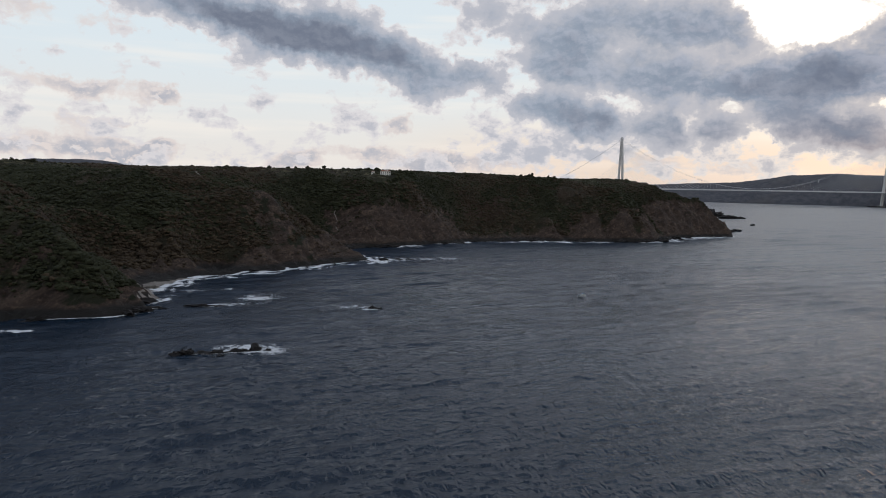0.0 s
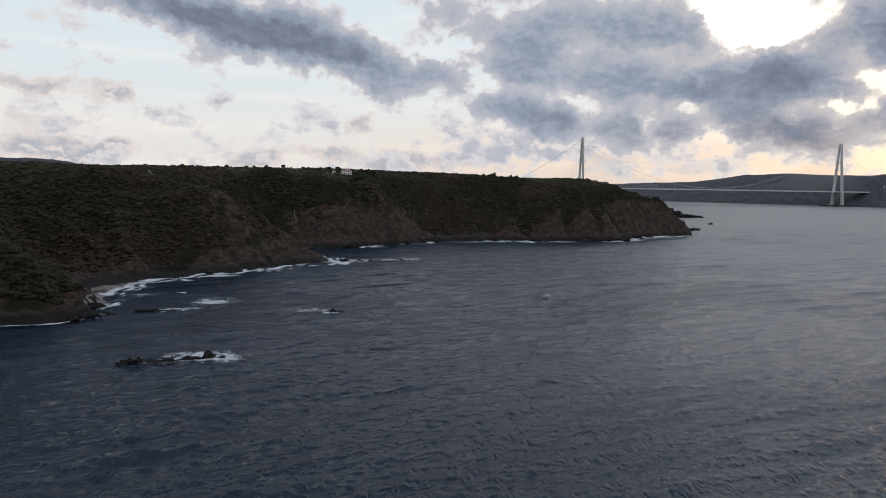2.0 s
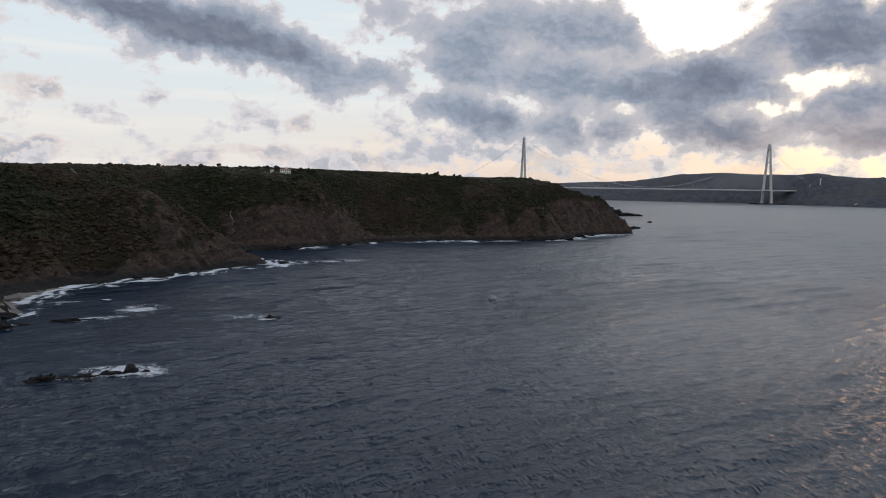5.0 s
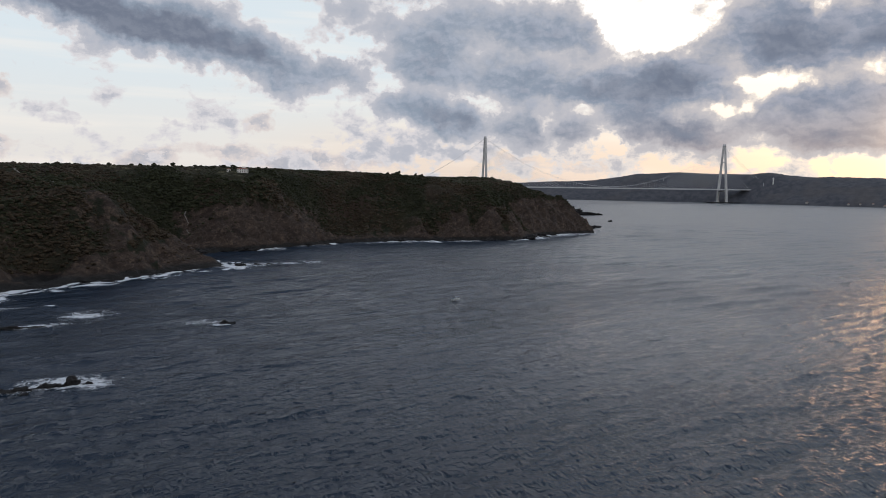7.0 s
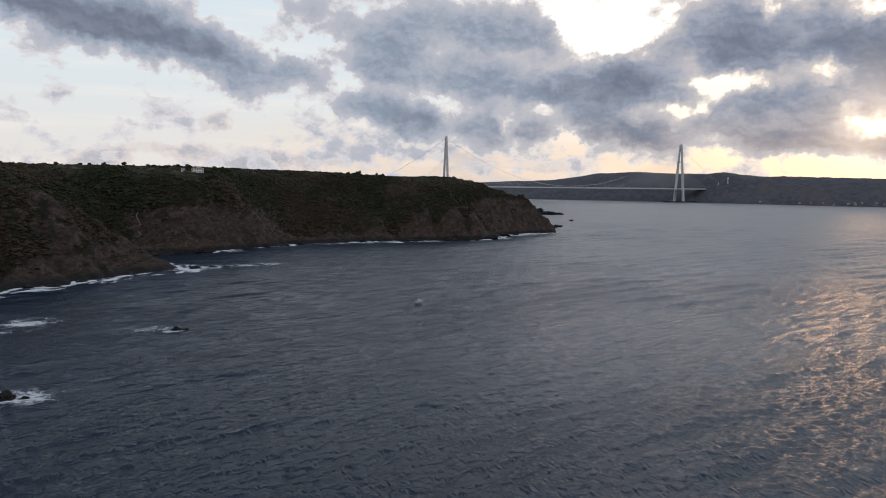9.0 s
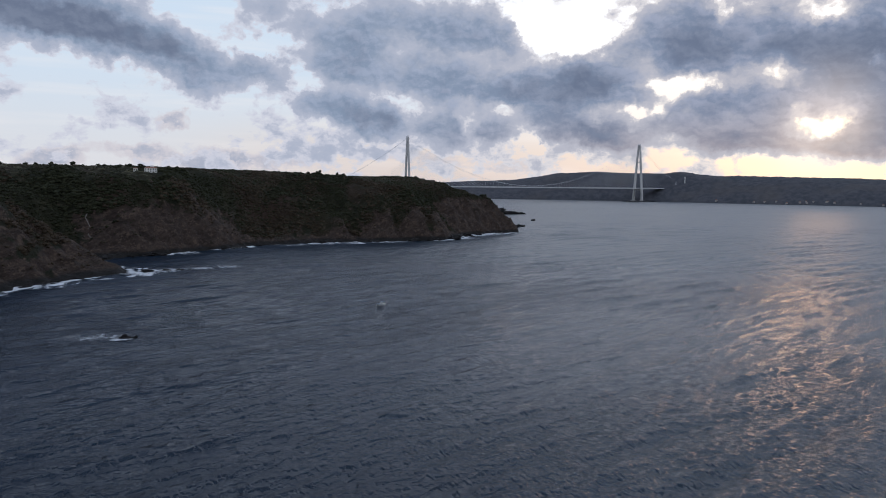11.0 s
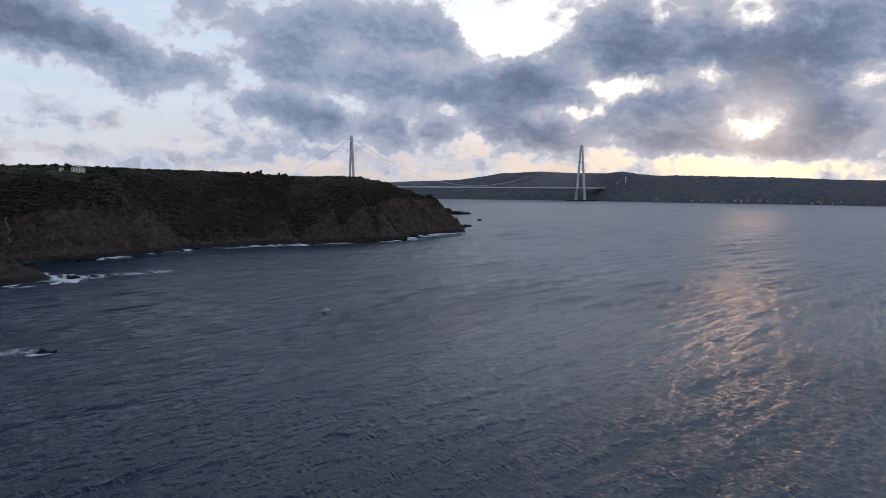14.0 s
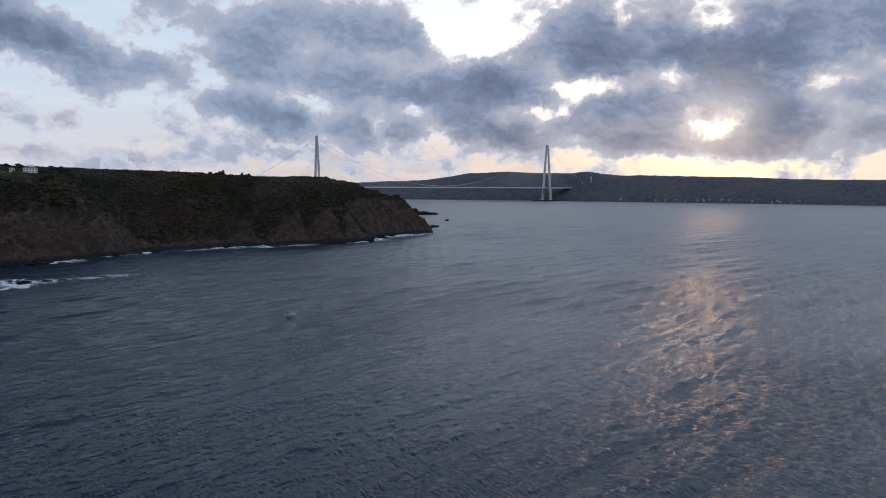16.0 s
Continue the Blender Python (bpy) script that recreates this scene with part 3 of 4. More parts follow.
west = sheet("ground_side", np.arange(-2400, -895, 25.0), np.arange(-300, 1510, 25.0), land_height, MAT["land"])
tagged(west, "rolling scrubland beside the headland", "ground", kind="structure")


# ---- the sea ----
def swell_height(x, y, cell):
    """Wind sea: a sum of long-crested waves; those too short for the mesh there are left out."""
    rng = np.random.RandomState(5)
    out = np.zeros(x.shape)
    count = 30
    for k in range(count):
        length = 2.8 * (30 / 2.8) ** (k / (count - 1)) * rng.uniform(0.9, 1.1)
        way = radians(-60 + rng.normal(0, 30 if length < 9 else 15))
        phase = (x * math.cos(way) + y * math.sin(way)) * 6.2832 / length + rng.uniform(0, 6.28)
        phase = phase + 2.2 * fbm(x / (5 * length) + k, y / (5 * length), 2)
        c = np.cos(phase)
        out += 0.046 * (length / 2.8) ** -0.38 * length / 6.2832 * (c + 0.25 * (c * c - 0.5)) * smooth(length / cell, 2.2, 4.5)
    away = np.hypot(x - 5, y - 45)
    return (1.5 + 1.6 * smooth(away, 350, 1000)) * out * (0.6 + 0.8 * fbm(x / 140, y / 140, 2))


def make_sea():
    """One sheet to the horizon, finer where the flight passes."""
    cx, cy = 5.0, 45.0
    ang = np.radians(np.concatenate([np.arange(-50, 66, 0.17), np.arange(66, 310, 4.0)]))
    rad = [95.0]
    while rad[-1] < 7000:
        rad.append(rad[-1] + max(0.75, rad[-1] * (0.0042 if rad[-1] < 1600 else 0.02)))
    r = np.array(rad)
    ga, gr = np.meshgrid(ang, r)
    x, y = cx + gr * np.sin(ga), cy + gr * np.cos(ga)
    z = swell_height(x, y, np.maximum(gr * 0.0042, 0.75)) * smooth(gr, 2600, 1500)
    na, nr = len(ang), len(r)
    verts = np.vstack([np.column_stack([x.ravel(), y.ravel(), z.ravel()]), [[cx, cy, 0]]])
    i = (np.arange(nr - 1)[:, None] * na + np.arange(na)[None]).ravel()
    j = (np.arange(nr - 1)[:, None] * na + (np.arange(na)[None] + 1) % na).ravel()
    quads = np.column_stack([i, i + na, j + na, j])
    k = np.arange(na)
    fan = np.column_stack([np.full(na, nr * na), k, (k + 1) % na])
    loops = np.concatenate([quads.ravel(), fan.ravel()])
    starts = np.concatenate([np.arange(len(quads)) * 4, quads.size + np.arange(na) * 3])
    me = bpy.data.meshes.new("water")
    me.vertices.add(len(verts))
    me.vertices.foreach_set("co", verts.ravel())
    me.loops.add(len(loops))
    me.loops.foreach_set("vertex_index", loops.astype(np.int32))
    me.polygons.add(len(starts))
    me.polygons.foreach_set("loop_start", starts.astype(np.int32))
    me.polygons.foreach_set("use_smooth", np.ones(len(starts), bool))
    me.materials.append(MAT["water"])
    me.update(calc_edges=True)
    return new("water", me)


sea = make_sea()
tagged(sea, "dark grey-blue choppy sea with wind ripples", "sea", kind="structure")


# ---- the far shore ----
def far_height(x, y):
    az = np.degrees(np.arctan2(x - 9, y - 88))
    r = np.hypot(x - 9, y - 88)
    shore = np.interp(az, [5, 14, 18, 24, 27, 29, 31, 33, 36, 40, 48, 54, 62], [4500, 4420, 4350, 4260, 4230, 4200, 4190, 4080, 3960, 3870, 3790, 3740, 3700])
    shore = shore + 40 * (fbm(x / 120, y / 120, 3) - 0.5)
    crest = np.interp(az, [5, 14, 17, 19.5, 21, 23.5, 26.8, 31, 36, 40, 44, 48, 54, 62], [96, 100, 112, 116, 132, 166, 176, 168, 150, 143, 136, 124, 120, 118])
    d = r - shore
    s = np.clip(d / 420, 0, 1)
    h = crest * (1 - (1 - s) ** 1.6) + np.clip(s * 3, 0, 1) * (22 * (fbm(x / 160, y / 160, 4) - 0.5)) * (1 - 0.6 * s)
    h = h + (d > 20) * (5 * vnoise(x / 18, y / 18) + 3 * vnoise(x / 7, y / 7) - 3)
    h = h + hump(x, y, 2345, 3760, 120, 34)
    return np.where(d > 0, np.maximum(h, np.minimum(d * 0.25, 4)), -8)


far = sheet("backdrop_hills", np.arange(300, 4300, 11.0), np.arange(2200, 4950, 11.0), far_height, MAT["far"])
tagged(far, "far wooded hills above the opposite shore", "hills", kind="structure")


def ridge_height(x, y):
    h = hump(x, y, -2230, 3650, 260, 80) + hump(x, y, -2020, 3800, 180, 66) + hump(x, y, -1500, 4000, 130, 82) + hump(x, y, -2500, 3500, 300, 60)
    return h + 70 + 6 * vnoise(x / 25, y / 25) + 14 * (fbm(x / 120, y / 120, 3) - 0.5)


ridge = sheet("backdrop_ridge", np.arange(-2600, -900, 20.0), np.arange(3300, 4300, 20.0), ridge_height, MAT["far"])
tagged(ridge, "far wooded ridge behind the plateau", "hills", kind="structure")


# ---- the bridge ----
TOWER_A, TOWER_B = Vector((690, 3515, 0)), Vector((2086, 3705, 0))
AXIS = (TOWER_B - TOWER_A).normalized()
ACROSS = Vector((-AXIS.y, AXIS.x, 0))
SPAN = (TOWER_B - TOWER_A).length
DECK_Z = 74.0


def bridge_tower(parent, base):
    tower = new("tower")
    tower.parent = parent
    for s in (-1, 1):
        foot, head = base + ACROSS * (s * 40), base + ACROSS * (s * 6.5) + Vector((0, 0, 318))
        part("leg", beam(bmesh.new(), foot, head, (10, 13), (7, 8), AXIS), MAT["concrete"], tower)
        part("footing", box(bmesh.new(), (*(foot + Vector((0, 0, 4)))[:2], 2), (26, 26, 8), math.degrees(math.atan2(AXIS.y, AXIS.x)), 1.0), MAT["concrete"], tower)
        part("saddle", beam(bmesh.new(), head - Vector((0, 0, 1)), head + Vector((0, 0, 8)), (9, 8), (5, 4), AXIS), MAT["steel"], tower)
    def at(z, s):
        k = z / 318
        return base + ACROSS * (s * (40 * (1 - k) + 6.5 * k)) + Vector((0, 0, z))
    for z, w in ((66, 7), (225, 6), (300, 6)):
        part("crossbeam", beam(bmesh.new(), at(z, -1), at(z, 1), (7, w), (7, w), AXIS), MAT["concrete"], tower)
    return tower


def bridge():
    thing = tagged(new("suspension_bridge"), "long white suspension bridge with A-shaped concrete towers", "bridge")
    bridge_tower(thing, TOWER_A), bridge_tower(thing, TOWER_B)
    a, b = TOWER_A - AXIS * 330, TOWER_B + AXIS * 235
    up = Vector((0, 0, DECK_Z))
    bm = bmesh.new()
    beam(bm, a + up, b + up, (4.2, 58), (4.2, 58), (0, 0, 1))
    part("deck", bm, MAT["steel"], thing)
    for s in (-1, 1):
        bm = bmesh.new()
        off = ACROSS * (s * 28.6) + up + Vector((0, 0, 3.4))
        beam(bm, a + off, b + off, (1.2, 0.6), (1.2, 0.6), (0, 0, 1))
        part("railing", bm, MAT["steel"], thing)
    top, mid = 316.0, DECK_Z + 9
    for s in (-1, 1):
        def cable(u):
            k = 2 * u / SPAN - 1
            return TOWER_A + AXIS * u + ACROSS * (s * (11 + (1 - abs(k)) * 6)) + Vector((0, 0, mid + (top - mid) * k * k))
        bm = bmesh.new()
        steps = [cable(SPAN * i / 56) for i in range(57)]
        for p, q in zip(steps, steps[1:]):
            rod(bm, p, q, 0.34, sides=6)
        part("main_cable", bm, MAT["steel"], thing)
        for anchor, foot in ((TOWER_A, TOWER_A - AXIS * 400), (TOWER_B, TOWER_B + AXIS * 330)):
            end = foot + ACROSS * (s * 11) + Vector((0, 0, 78))
            start = anchor + ACROSS * (s * 8) + Vector((0, 0, top))
            bm = bmesh.new()
            pts = []
            for i in range(13):
                k = i / 12
                pts.append(start.lerp(end, k) - Vector((0, 0, 70 * k * (1 - k))))
            for p, q in zip(pts, pts[1:]):
                rod(bm, p, q, 0.34, sides=6)
            part("back_cable", bm, MAT["steel"], thing)
        for anchor, way in ((TOWER_A, 1), (TOWER_A, -1), (TOWER_B, -1), (TOWER_B, 1)):
            reach = 18 if way == (1 if anchor is TOWER_A else -1) else 6
            for i in range(reach):
                u = 50 + i * 22.0
                lo = anchor + AXIS * (way * u) + ACROSS * (s * 26) + Vector((0, 0, DECK_Z + 2))
                hi = anchor + ACROSS * (s * 10) + Vector((0, 0, 190 + i * 5.6))
                part("stay_cable", rod(bmesh.new(), lo, hi, 0.24, sides=5), MAT["steel"], thing)
        for i in range(20):
            u = 410 + i * (SPAN - 820) / 19
            p = cable(u)
            part("hanger", rod(bmesh.new(), (p.x, p.y, DECK_Z + 2), p, 0.22, sides=5), MAT["steel"], thing)
    return thing


bridge()


# ---- scrub: too many bushes to count ----
def clump_shape(level):
    bm = bmesh.new()
    bmesh.ops.create_icosphere(bm, subdivisions=level, radius=1.0)
    v = np.array([p.co[:] for p in bm.verts])
    f = np.array([[p.index for p in q.verts] for q in bm.faces])
    bm.free()
    return v, f


def scatter(name, label, mat, spots, sizes, level, rng):
    """One mesh of many uneven bushes, each at a spot on the ground."""
    v, f = clump_shape(level)
    n, k = len(spots), len(v)
    out = np.empty((n, k, 3))
    bumps = 1 + 0.45 * (rng.rand(n, k) - 0.5) * 2
    turn = rng.rand(n) * 6.283
    c, s = np.cos(turn)[:, None], np.sin(turn)[:, None]
    wide = sizes[:, None] * (0.8 + 0.4 * rng.rand(n, 1))
    x, y = v[None, :, 0] * bumps * wide, v[None, :, 1] * bumps * sizes[:, None]
    out[:, :, 0] = spots[:, 0, None] + x * c - y * s
    out[:, :, 1] = spots[:, 1, None] + x * s + y * c
    out[:, :, 2] = spots[:, 2, None] + (v[None, :, 2] * bumps * 0.62 + 0.28) * sizes[:, None]
    faces = (f[None] + (np.arange(n) * k)[:, None, None]).reshape(-1, 3)
    me = bpy.data.meshes.new(name)
    me.vertices.add(n * k)
    me.vertices.foreach_set("co", out.ravel())
    me.loops.add(faces.size)
    me.loops.foreach_set("vertex_index", faces.ravel().astype(np.int32))
    me.polygons.add(len(faces))
    me.polygons.foreach_set("loop_start", np.arange(0, faces.size, 3, dtype=np.int32))
    me.polygons.foreach_set("use_smooth", np.ones(len(faces), bool))
    me.materials.append(mat)
    me.update(calc_edges=True)
    return tagged(new(name, me), label, "shrubs", kind="stuff")


def plant_scrub():
    rng = np.random.RandomState(21)
    x, y = rng.uniform(-700, 420, 560000), rng.uniform(300, 1420, 560000)
    keep = (np.hypot((x + 150) / 26, (y - 1012) / 22) > 1) & (x > -0.72 * y - 40)
    x, y = x[keep], y[keep]
    d = coast_distance(x, y)
    keep = (d > 9) & (d < 420)
    x, y, d = x[keep], y[keep], d[keep]
    h = land_height(x, y)
    e = 4.0
    sx, sy = (land_height(x + e, y) - h) / e, (land_height(x, y + e) - h) / e
    bare = bareness(x, y, h, 1 / np.sqrt(1 + sx * sx + sy * sy))
    patch = fbm(x / 45, y / 45, 4)
    want = smooth(bare + 0.5 * (fbm(x / 12, y / 12, 3) - 0.5), 0.62, 0.2) * smooth(patch, 0.18, 0.36)
    want = np.maximum(want, 0.30 * smooth(fbm(x / 9 + 40, y / 9, 3), 0.48, 0.62) * smooth(h, 8, 16))
    want = want * (1 - 0.75 * smooth(h, 84, 92) * smooth(fbm(x / 90 + 5, y / 90, 2), 0.48, 0.58))
    keep = rng.rand(len(x)) < want * np.where(np.hypot(x, y - 40) < 820, 1.0, 0.7)
    x, y, h, d = x[keep], y[keep], h[keep], d[keep]
    want = want[keep]
    size = (0.45 + 0.55 * want) * (0.9 + 2.2 * rng.rand(len(x)) ** 2.5) + 1.0 * smooth(fbm(x / 60 + 80, y / 60, 3), 0.5, 0.7)
    dry = fbm(x / 80 + 11, y / 80 + 4, 3) + 0.3 * (rng.rand(len(x)) - 0.5) + 0.10 * smooth(h, 45, 15) > 0.55
    near = np.hypot(x, y - 40) < 820
    size = size * np.where(near, 0.7, 0.78)
    spots = np.column_stack([x, y, h])
    for tag, mask, mat, words in (("evergreen_scrub", ~dry, "leaf", "dark green evergreen scrub on the headland"), ("autumn_scrub", dry, "leaf_dry", "dry brownish scrub on the headland")):
        for lvl, m in ((2, mask & near), (1, mask & ~near)):
            if m.any():
                scatter(tag, words, MAT[mat], spots[m], size[m], lvl, rng)


plant_scrub()


# ---- surf and rocks ----
def foam_sheet(name, xs, ys, density, label):
    gx, gy = np.meshgrid(xs, ys)
    den = density(gx, gy)
    nx, ny = len(xs), len(ys)
    i = (np.arange(ny - 1)[:, None] * nx + np.arange(nx - 1)[None]).ravel()
    faces = np.column_stack([i, i + 1, i + nx + 1, i + nx])
    faces = faces[den.ravel()[faces].max(1) > 0.04]
    used = np.unique(faces)
    index = np.zeros(nx * ny, int)
    index[used] = np.arange(len(used))
    away = np.hypot(gx - 5, gy - 45)
    z = swell_height(gx, gy, np.maximum(away * 0.0042, 0.75)) + 0.14 + 0.00035 * away + 0.4 * den * vnoise(gx / 3, gy / 3)
    v = np.column_stack([gx.ravel(), gy.ravel(), z.ravel()])[used]
    me = mesh_from(name, v, index[faces], MAT["foam"], True)
    attr = me.attributes.new("froth", "FLOAT", "POINT")
    attr.data.foreach_set("value", den.ravel()[used].astype(np.float32))
    ob = new(name, me)
    ob.visible_shadow = False
    return tagged(ob, label, "foam", kind="stuff")


def surf(x, y):
    d = coast_distance(x, y)
    along = fbm(x / 38 + 3, y / 38 + 8, 3)
    reach = 5 + 30 * smooth(along, 0.36, 0.66) * smooth(y, 380, 520)
    den = np.where(d < 1.5, smooth(d, -reach, -0.25 * reach), 0) * smooth(along, 0.33, 0.50)
    bands = 0.62 + 0.38 * np.cos(d / 7.5 * 6.283 + 9 * fbm(x / 30, y / 30, 2))
    bands = np.where(d > -3.5, 1.0, bands)
    return den * bands * (0.35 + 0.9 * fbm(x / 9, y / 5, 2)) * (d < 1.5)


foam_sheet("surf", np.arange(-420, 470, 2.0), np.arange(330, 1260, 2.0), surf, "white surf breaking along the foot of the cliffs")


def foam_patch(cx, cy, rx, ry, turn, amp, label):
    c, s = math.cos(radians(turn)), math.sin(radians(turn))

    def density(x, y):
        u, v = (x - cx) * c + (y - cy) * s, -(x - cx) * s + (y - cy) * c
        r = np.hypot(u / rx, v / ry) + 0.7 * (fbm(x / (0.5 * ry + 2), y / (0.5 * ry + 2), 3) - 0.5)
        return 0.74 * amp * smooth(r, 1.2, 0.1) * (0.45 + 0.9 * fbm(x / 3.5, y / 2.0 + 9, 3))

    r = max(rx, ry) * 1.7
    return foam_sheet("foam_patch", np.arange(cx - r, cx + r, 0.8), np.arange(cy - r, cy + r, 0.8), density, label)


for row in (
    (-106, 320, 25, 15, 6, 1.0), (-124, 309, 13, 7, 8, 0.5), (-240, 344, 13, 5, 0, 1.1), (-212, 400, 18, 7, 20, 0.75), (-168, 434, 24, 12, 18, 0.75), (-152, 466, 24, 17, 20, 0.75),
    (-186, 497, 7, 4, 10, 1.2), (-205, 490, 18, 8, 10, 0.7), (-215, 466, 13, 7, 30, 0.6), (-82, 440, 20, 16, -10, 0.62), (-68, 432, 8, 6, 0, 1.0),
    (-90, 724, 34, 20, 14, 1.0), (-56, 734, 18, 12, 0, 0.75), (-100, 702, 20, 12, 30, 0.9), (292, 1062, 34, 24, 30, 0.9), (330, 1118, 34, 26, 40, 0.85), (-33, 746, 22, 14, 0, 0.75), (462, 1240, 34, 20, 0, 0.5),
    (60, 985, 60, 16, 12, 0.7), (170, 1008, 60, 15, 6, 0.6),
):
    foam_patch(*row, "patch of white foam on the sea")


def sea_rock(x, y, size, turn, seed, label, rough=0.5, z=0.0):
    bm = bmesh.new()
    bmesh.ops.create_icosphere(bm, subdivisions=4 if max(size) > 5 else 3, radius=1.0)
    for v in bm.verts:
        p = v.co.normalized()
        edge = 1 - abs(2 * noise.noise(p * 2.6 + Vector((seed, seed, 0))))
        k = 0.8 + rough * noise.noise(p * 1.6 + Vector((seed, 0, 0))) + 0.6 * rough * edge + 0.7 * rough * noise.noise(p * 4.1 + Vector((0, seed, 0))) + 0.4 * rough * noise.noise(p * 9.0 + Vector((0, 0, seed)))
        v.co = Vector((p.x * size[0], p.y * size[1], p.z * size[2])) * k
    ob = part("sea_rock", bm, MAT["wet_rock"])
    ob.matrix_world = pose(x, y, z, 0, 0, turn)
    return tagged(ob, label, "rock", "sea rocks")


for i, (x, y, w, b, h, turn) in enumerate((
    (-134, 306, 5.6, 2.8, 2.6, 12), (-127, 309, 5.0, 2.0, 1.4, 8), (-121, 312, 3.4, 1.8, 1.4, 0), (-114, 315, 2.8, 1.7, 1.6, 20), (-110, 314, 4.2, 2.0, 2.0, 0), (-105, 318, 3.2, 2.4, 3.4, 40), (-99, 318, 1.8, 1.2, 1.2, 0), (-117, 306, 1.8, 1.2, 1.0, 0),
    (-67, 434, 3.0, 2.0, 2.2, 0), (-63, 436, 1.6, 1.2, 1.0, 0), (-176, 427, 12.0, 2.2, 1.6, 14), (-164, 431, 5.0, 1.6, 1.3, 20), (-206, 406, 9.0, 3.6, 3.0, 30), (-198, 416, 5.0, 2.2, 1.6, 10),
    (-100, 716, 6.0, 3.0, 2.4, 10), (-86, 720, 5.0, 2.0, 2.0, 0), (-74, 724, 4.0, 1.8, 1.6, 0), (268, 1040, 12.0, 5.0, 5.0, 10),
    (655, 2035, 34.0, 18.0, 20.0, 10), (688, 2078, 22.0, 12.0, 12.0, 0), (462, 1318, 11.0, 5.0, 3.5, 10), (484, 1350, 12.0, 5.0, 4.0, 0), (672, 1925, 30.0, 9.0, 9.0, 10), (700, 1930, 16.0, 7.0, 6.0, 0), (601, 1571, 5.0, 3.0, 4.0, 0),
)):
    sea_rock(x, y, (w, b, h), turn, 3.7 * i, "wet black rock awash in the sea" if w < 7 else "long low black rock rising out of the sea")


def shore_rocks():
    """Broken black rocks and ledges along the foot of the cliffs."""
    rng = np.random.RandomState(33)
    x, y = rng.uniform(-330, 440, 60000), rng.uniform(330, 1200, 60000)
    d = coast_distance(x, y)
    keep = (abs(d) < 2.2) & (np.hypot(x + 236, y - 500) > 62)
    x, y = x[keep][:75], y[keep][:75]
    shapes = []
    for k, (px, py) in enumerate(zip(x, y)):
        size = 2.2 + 4.2 * rng.rand() ** 2 + 0.0022 * math.hypot(px, py)
        if k < 5:
            ob = sea_rock(px, py, (1.0, 0.55, 0.42), 0, 51.3 + 2.9 * k, "wet black ledge of rock at the foot of the cliff", 0.55)
            shapes.append(ob)
        else:
            ob = copy_thing(shapes[k % 5], pose(0, 0, 0))
        ob.matrix_world = pose(px, py, 0.1, 0, 0, rng.uniform(-40, 60)) @ Matrix.Diagonal((size * rng.uniform(1.0, 1.8), size, size * rng.uniform(0.7, 1.2), 1))


shore_rocks()


# ---- the little boat ----
def boat():
    thing = tagged(new("fishing_boat"), "small white fishing boat with a cabin, alone on the sea", "boat")
    bm = bmesh.new()
    rings = []
    for k in range(11):
        u = k / 10
        w = 1.15 * (1 - max(0, (u - 0.45) / 0.55) ** 2.2) * (0.82 + 0.18 * min(1, u * 4))
        top, keel = 0.75 + 0.55 * max(0, u - 0.4) ** 1.5 * 2, -0.35 + 0.5 * max(0, u - 0.75) * 2
        y = -3.3 + 6.6 * u
        rings.append([bm.verts.new(p) for p in ((-w, y, top), (-0.86 * w, y, 0.2), (-0.35 * w, y, keel), (0.35 * w, y, keel), (0.86 * w, y, 0.2), (w, y, top))])
    for p, q in zip(rings, rings[1:]):
        for i in range(5):
            bm.faces.new((p[i], p[i + 1], q[i + 1], q[i]))
    bm.faces.new(rings[0])
    bmesh.ops.recalc_face_normals(bm, faces=bm.faces[:])
    part("hull", bm, MAT["boat_white"], thing, "white hull", True)
    bm = bmesh.new()
    edge = [(-1.0 * (1 - max(0, (k / 8 - 0.45) / 0.55) ** 2.2), -3.2 + 6.2 * k / 8) for k in range(8)]
    bm.faces.new([bm.verts.new((x, y, 0.55)) for x, y in edge] + [bm.verts.new((-x, y, 0.55)) for x, y in edge[::-1]])
    part("deck", bm, MAT["wood"], thing, "wooden deck")
    cabin = part("cabin", box(bmesh.new(), (0, 0.7, 1.25), (1.35, 1.9, 1.4), 0, 0.08), MAT["boat_white"], thing, "white cabin")
    part("roof", box(bmesh.new(), (0, 0.65, 2.0), (1.6, 2.3, 0.1), 0, 0.04), MAT["boat_blue"], cabin, "blue roof")
    for x, y, w, b in ((0, 1.66, 1.0, 0.03), (-0.69, 0.8, 0.03, 1.2), (0.69, 0.8, 0.03, 1.2)):
        part("window", box(bmesh.new(), (x, y, 1.5), (w, b, 0.45)), MAT["dark"], cabin)
    part("mast", rod(bmesh.new(), (0, -0.4, 0.5), (0, -0.4, 2.5), 0.05, 0.03), MAT["boat_white"], thing)
    part("engine_box", box(bmesh.new(), (0, -2.2, 0.85), (0.9, 0.9, 0.6), 0, 0.05), MAT["boat_blue"], thing)
    for s in (-1, 1):
        bm = bmesh.new()
        for p, q in zip(rings_line(s), rings_line(s)[1:]):
            rod(bm, p, q, 0.05, sides=5)
        part("gunwale", bm, MAT["boat_blue"], thing, "blue rubbing strake")
    thing.matrix_world = pose(75, 506, 0.8, 1, 3, -65)
    thing.scale = (0.95, 0.95, 0.95)
    return thing


def rings_line(s):
    pts = []
    for k in range(11):
        u = k / 10
        w = 1.17 * (1 - max(0, (u - 0.45) / 0.55) ** 2.2) * (0.82 + 0.18 * min(1, u * 4))
        pts.append((s * w, -3.3 + 6.6 * u, 0.77 + 0.55 * max(0, u - 0.4) ** 1.5 * 2))
    return pts


boat()


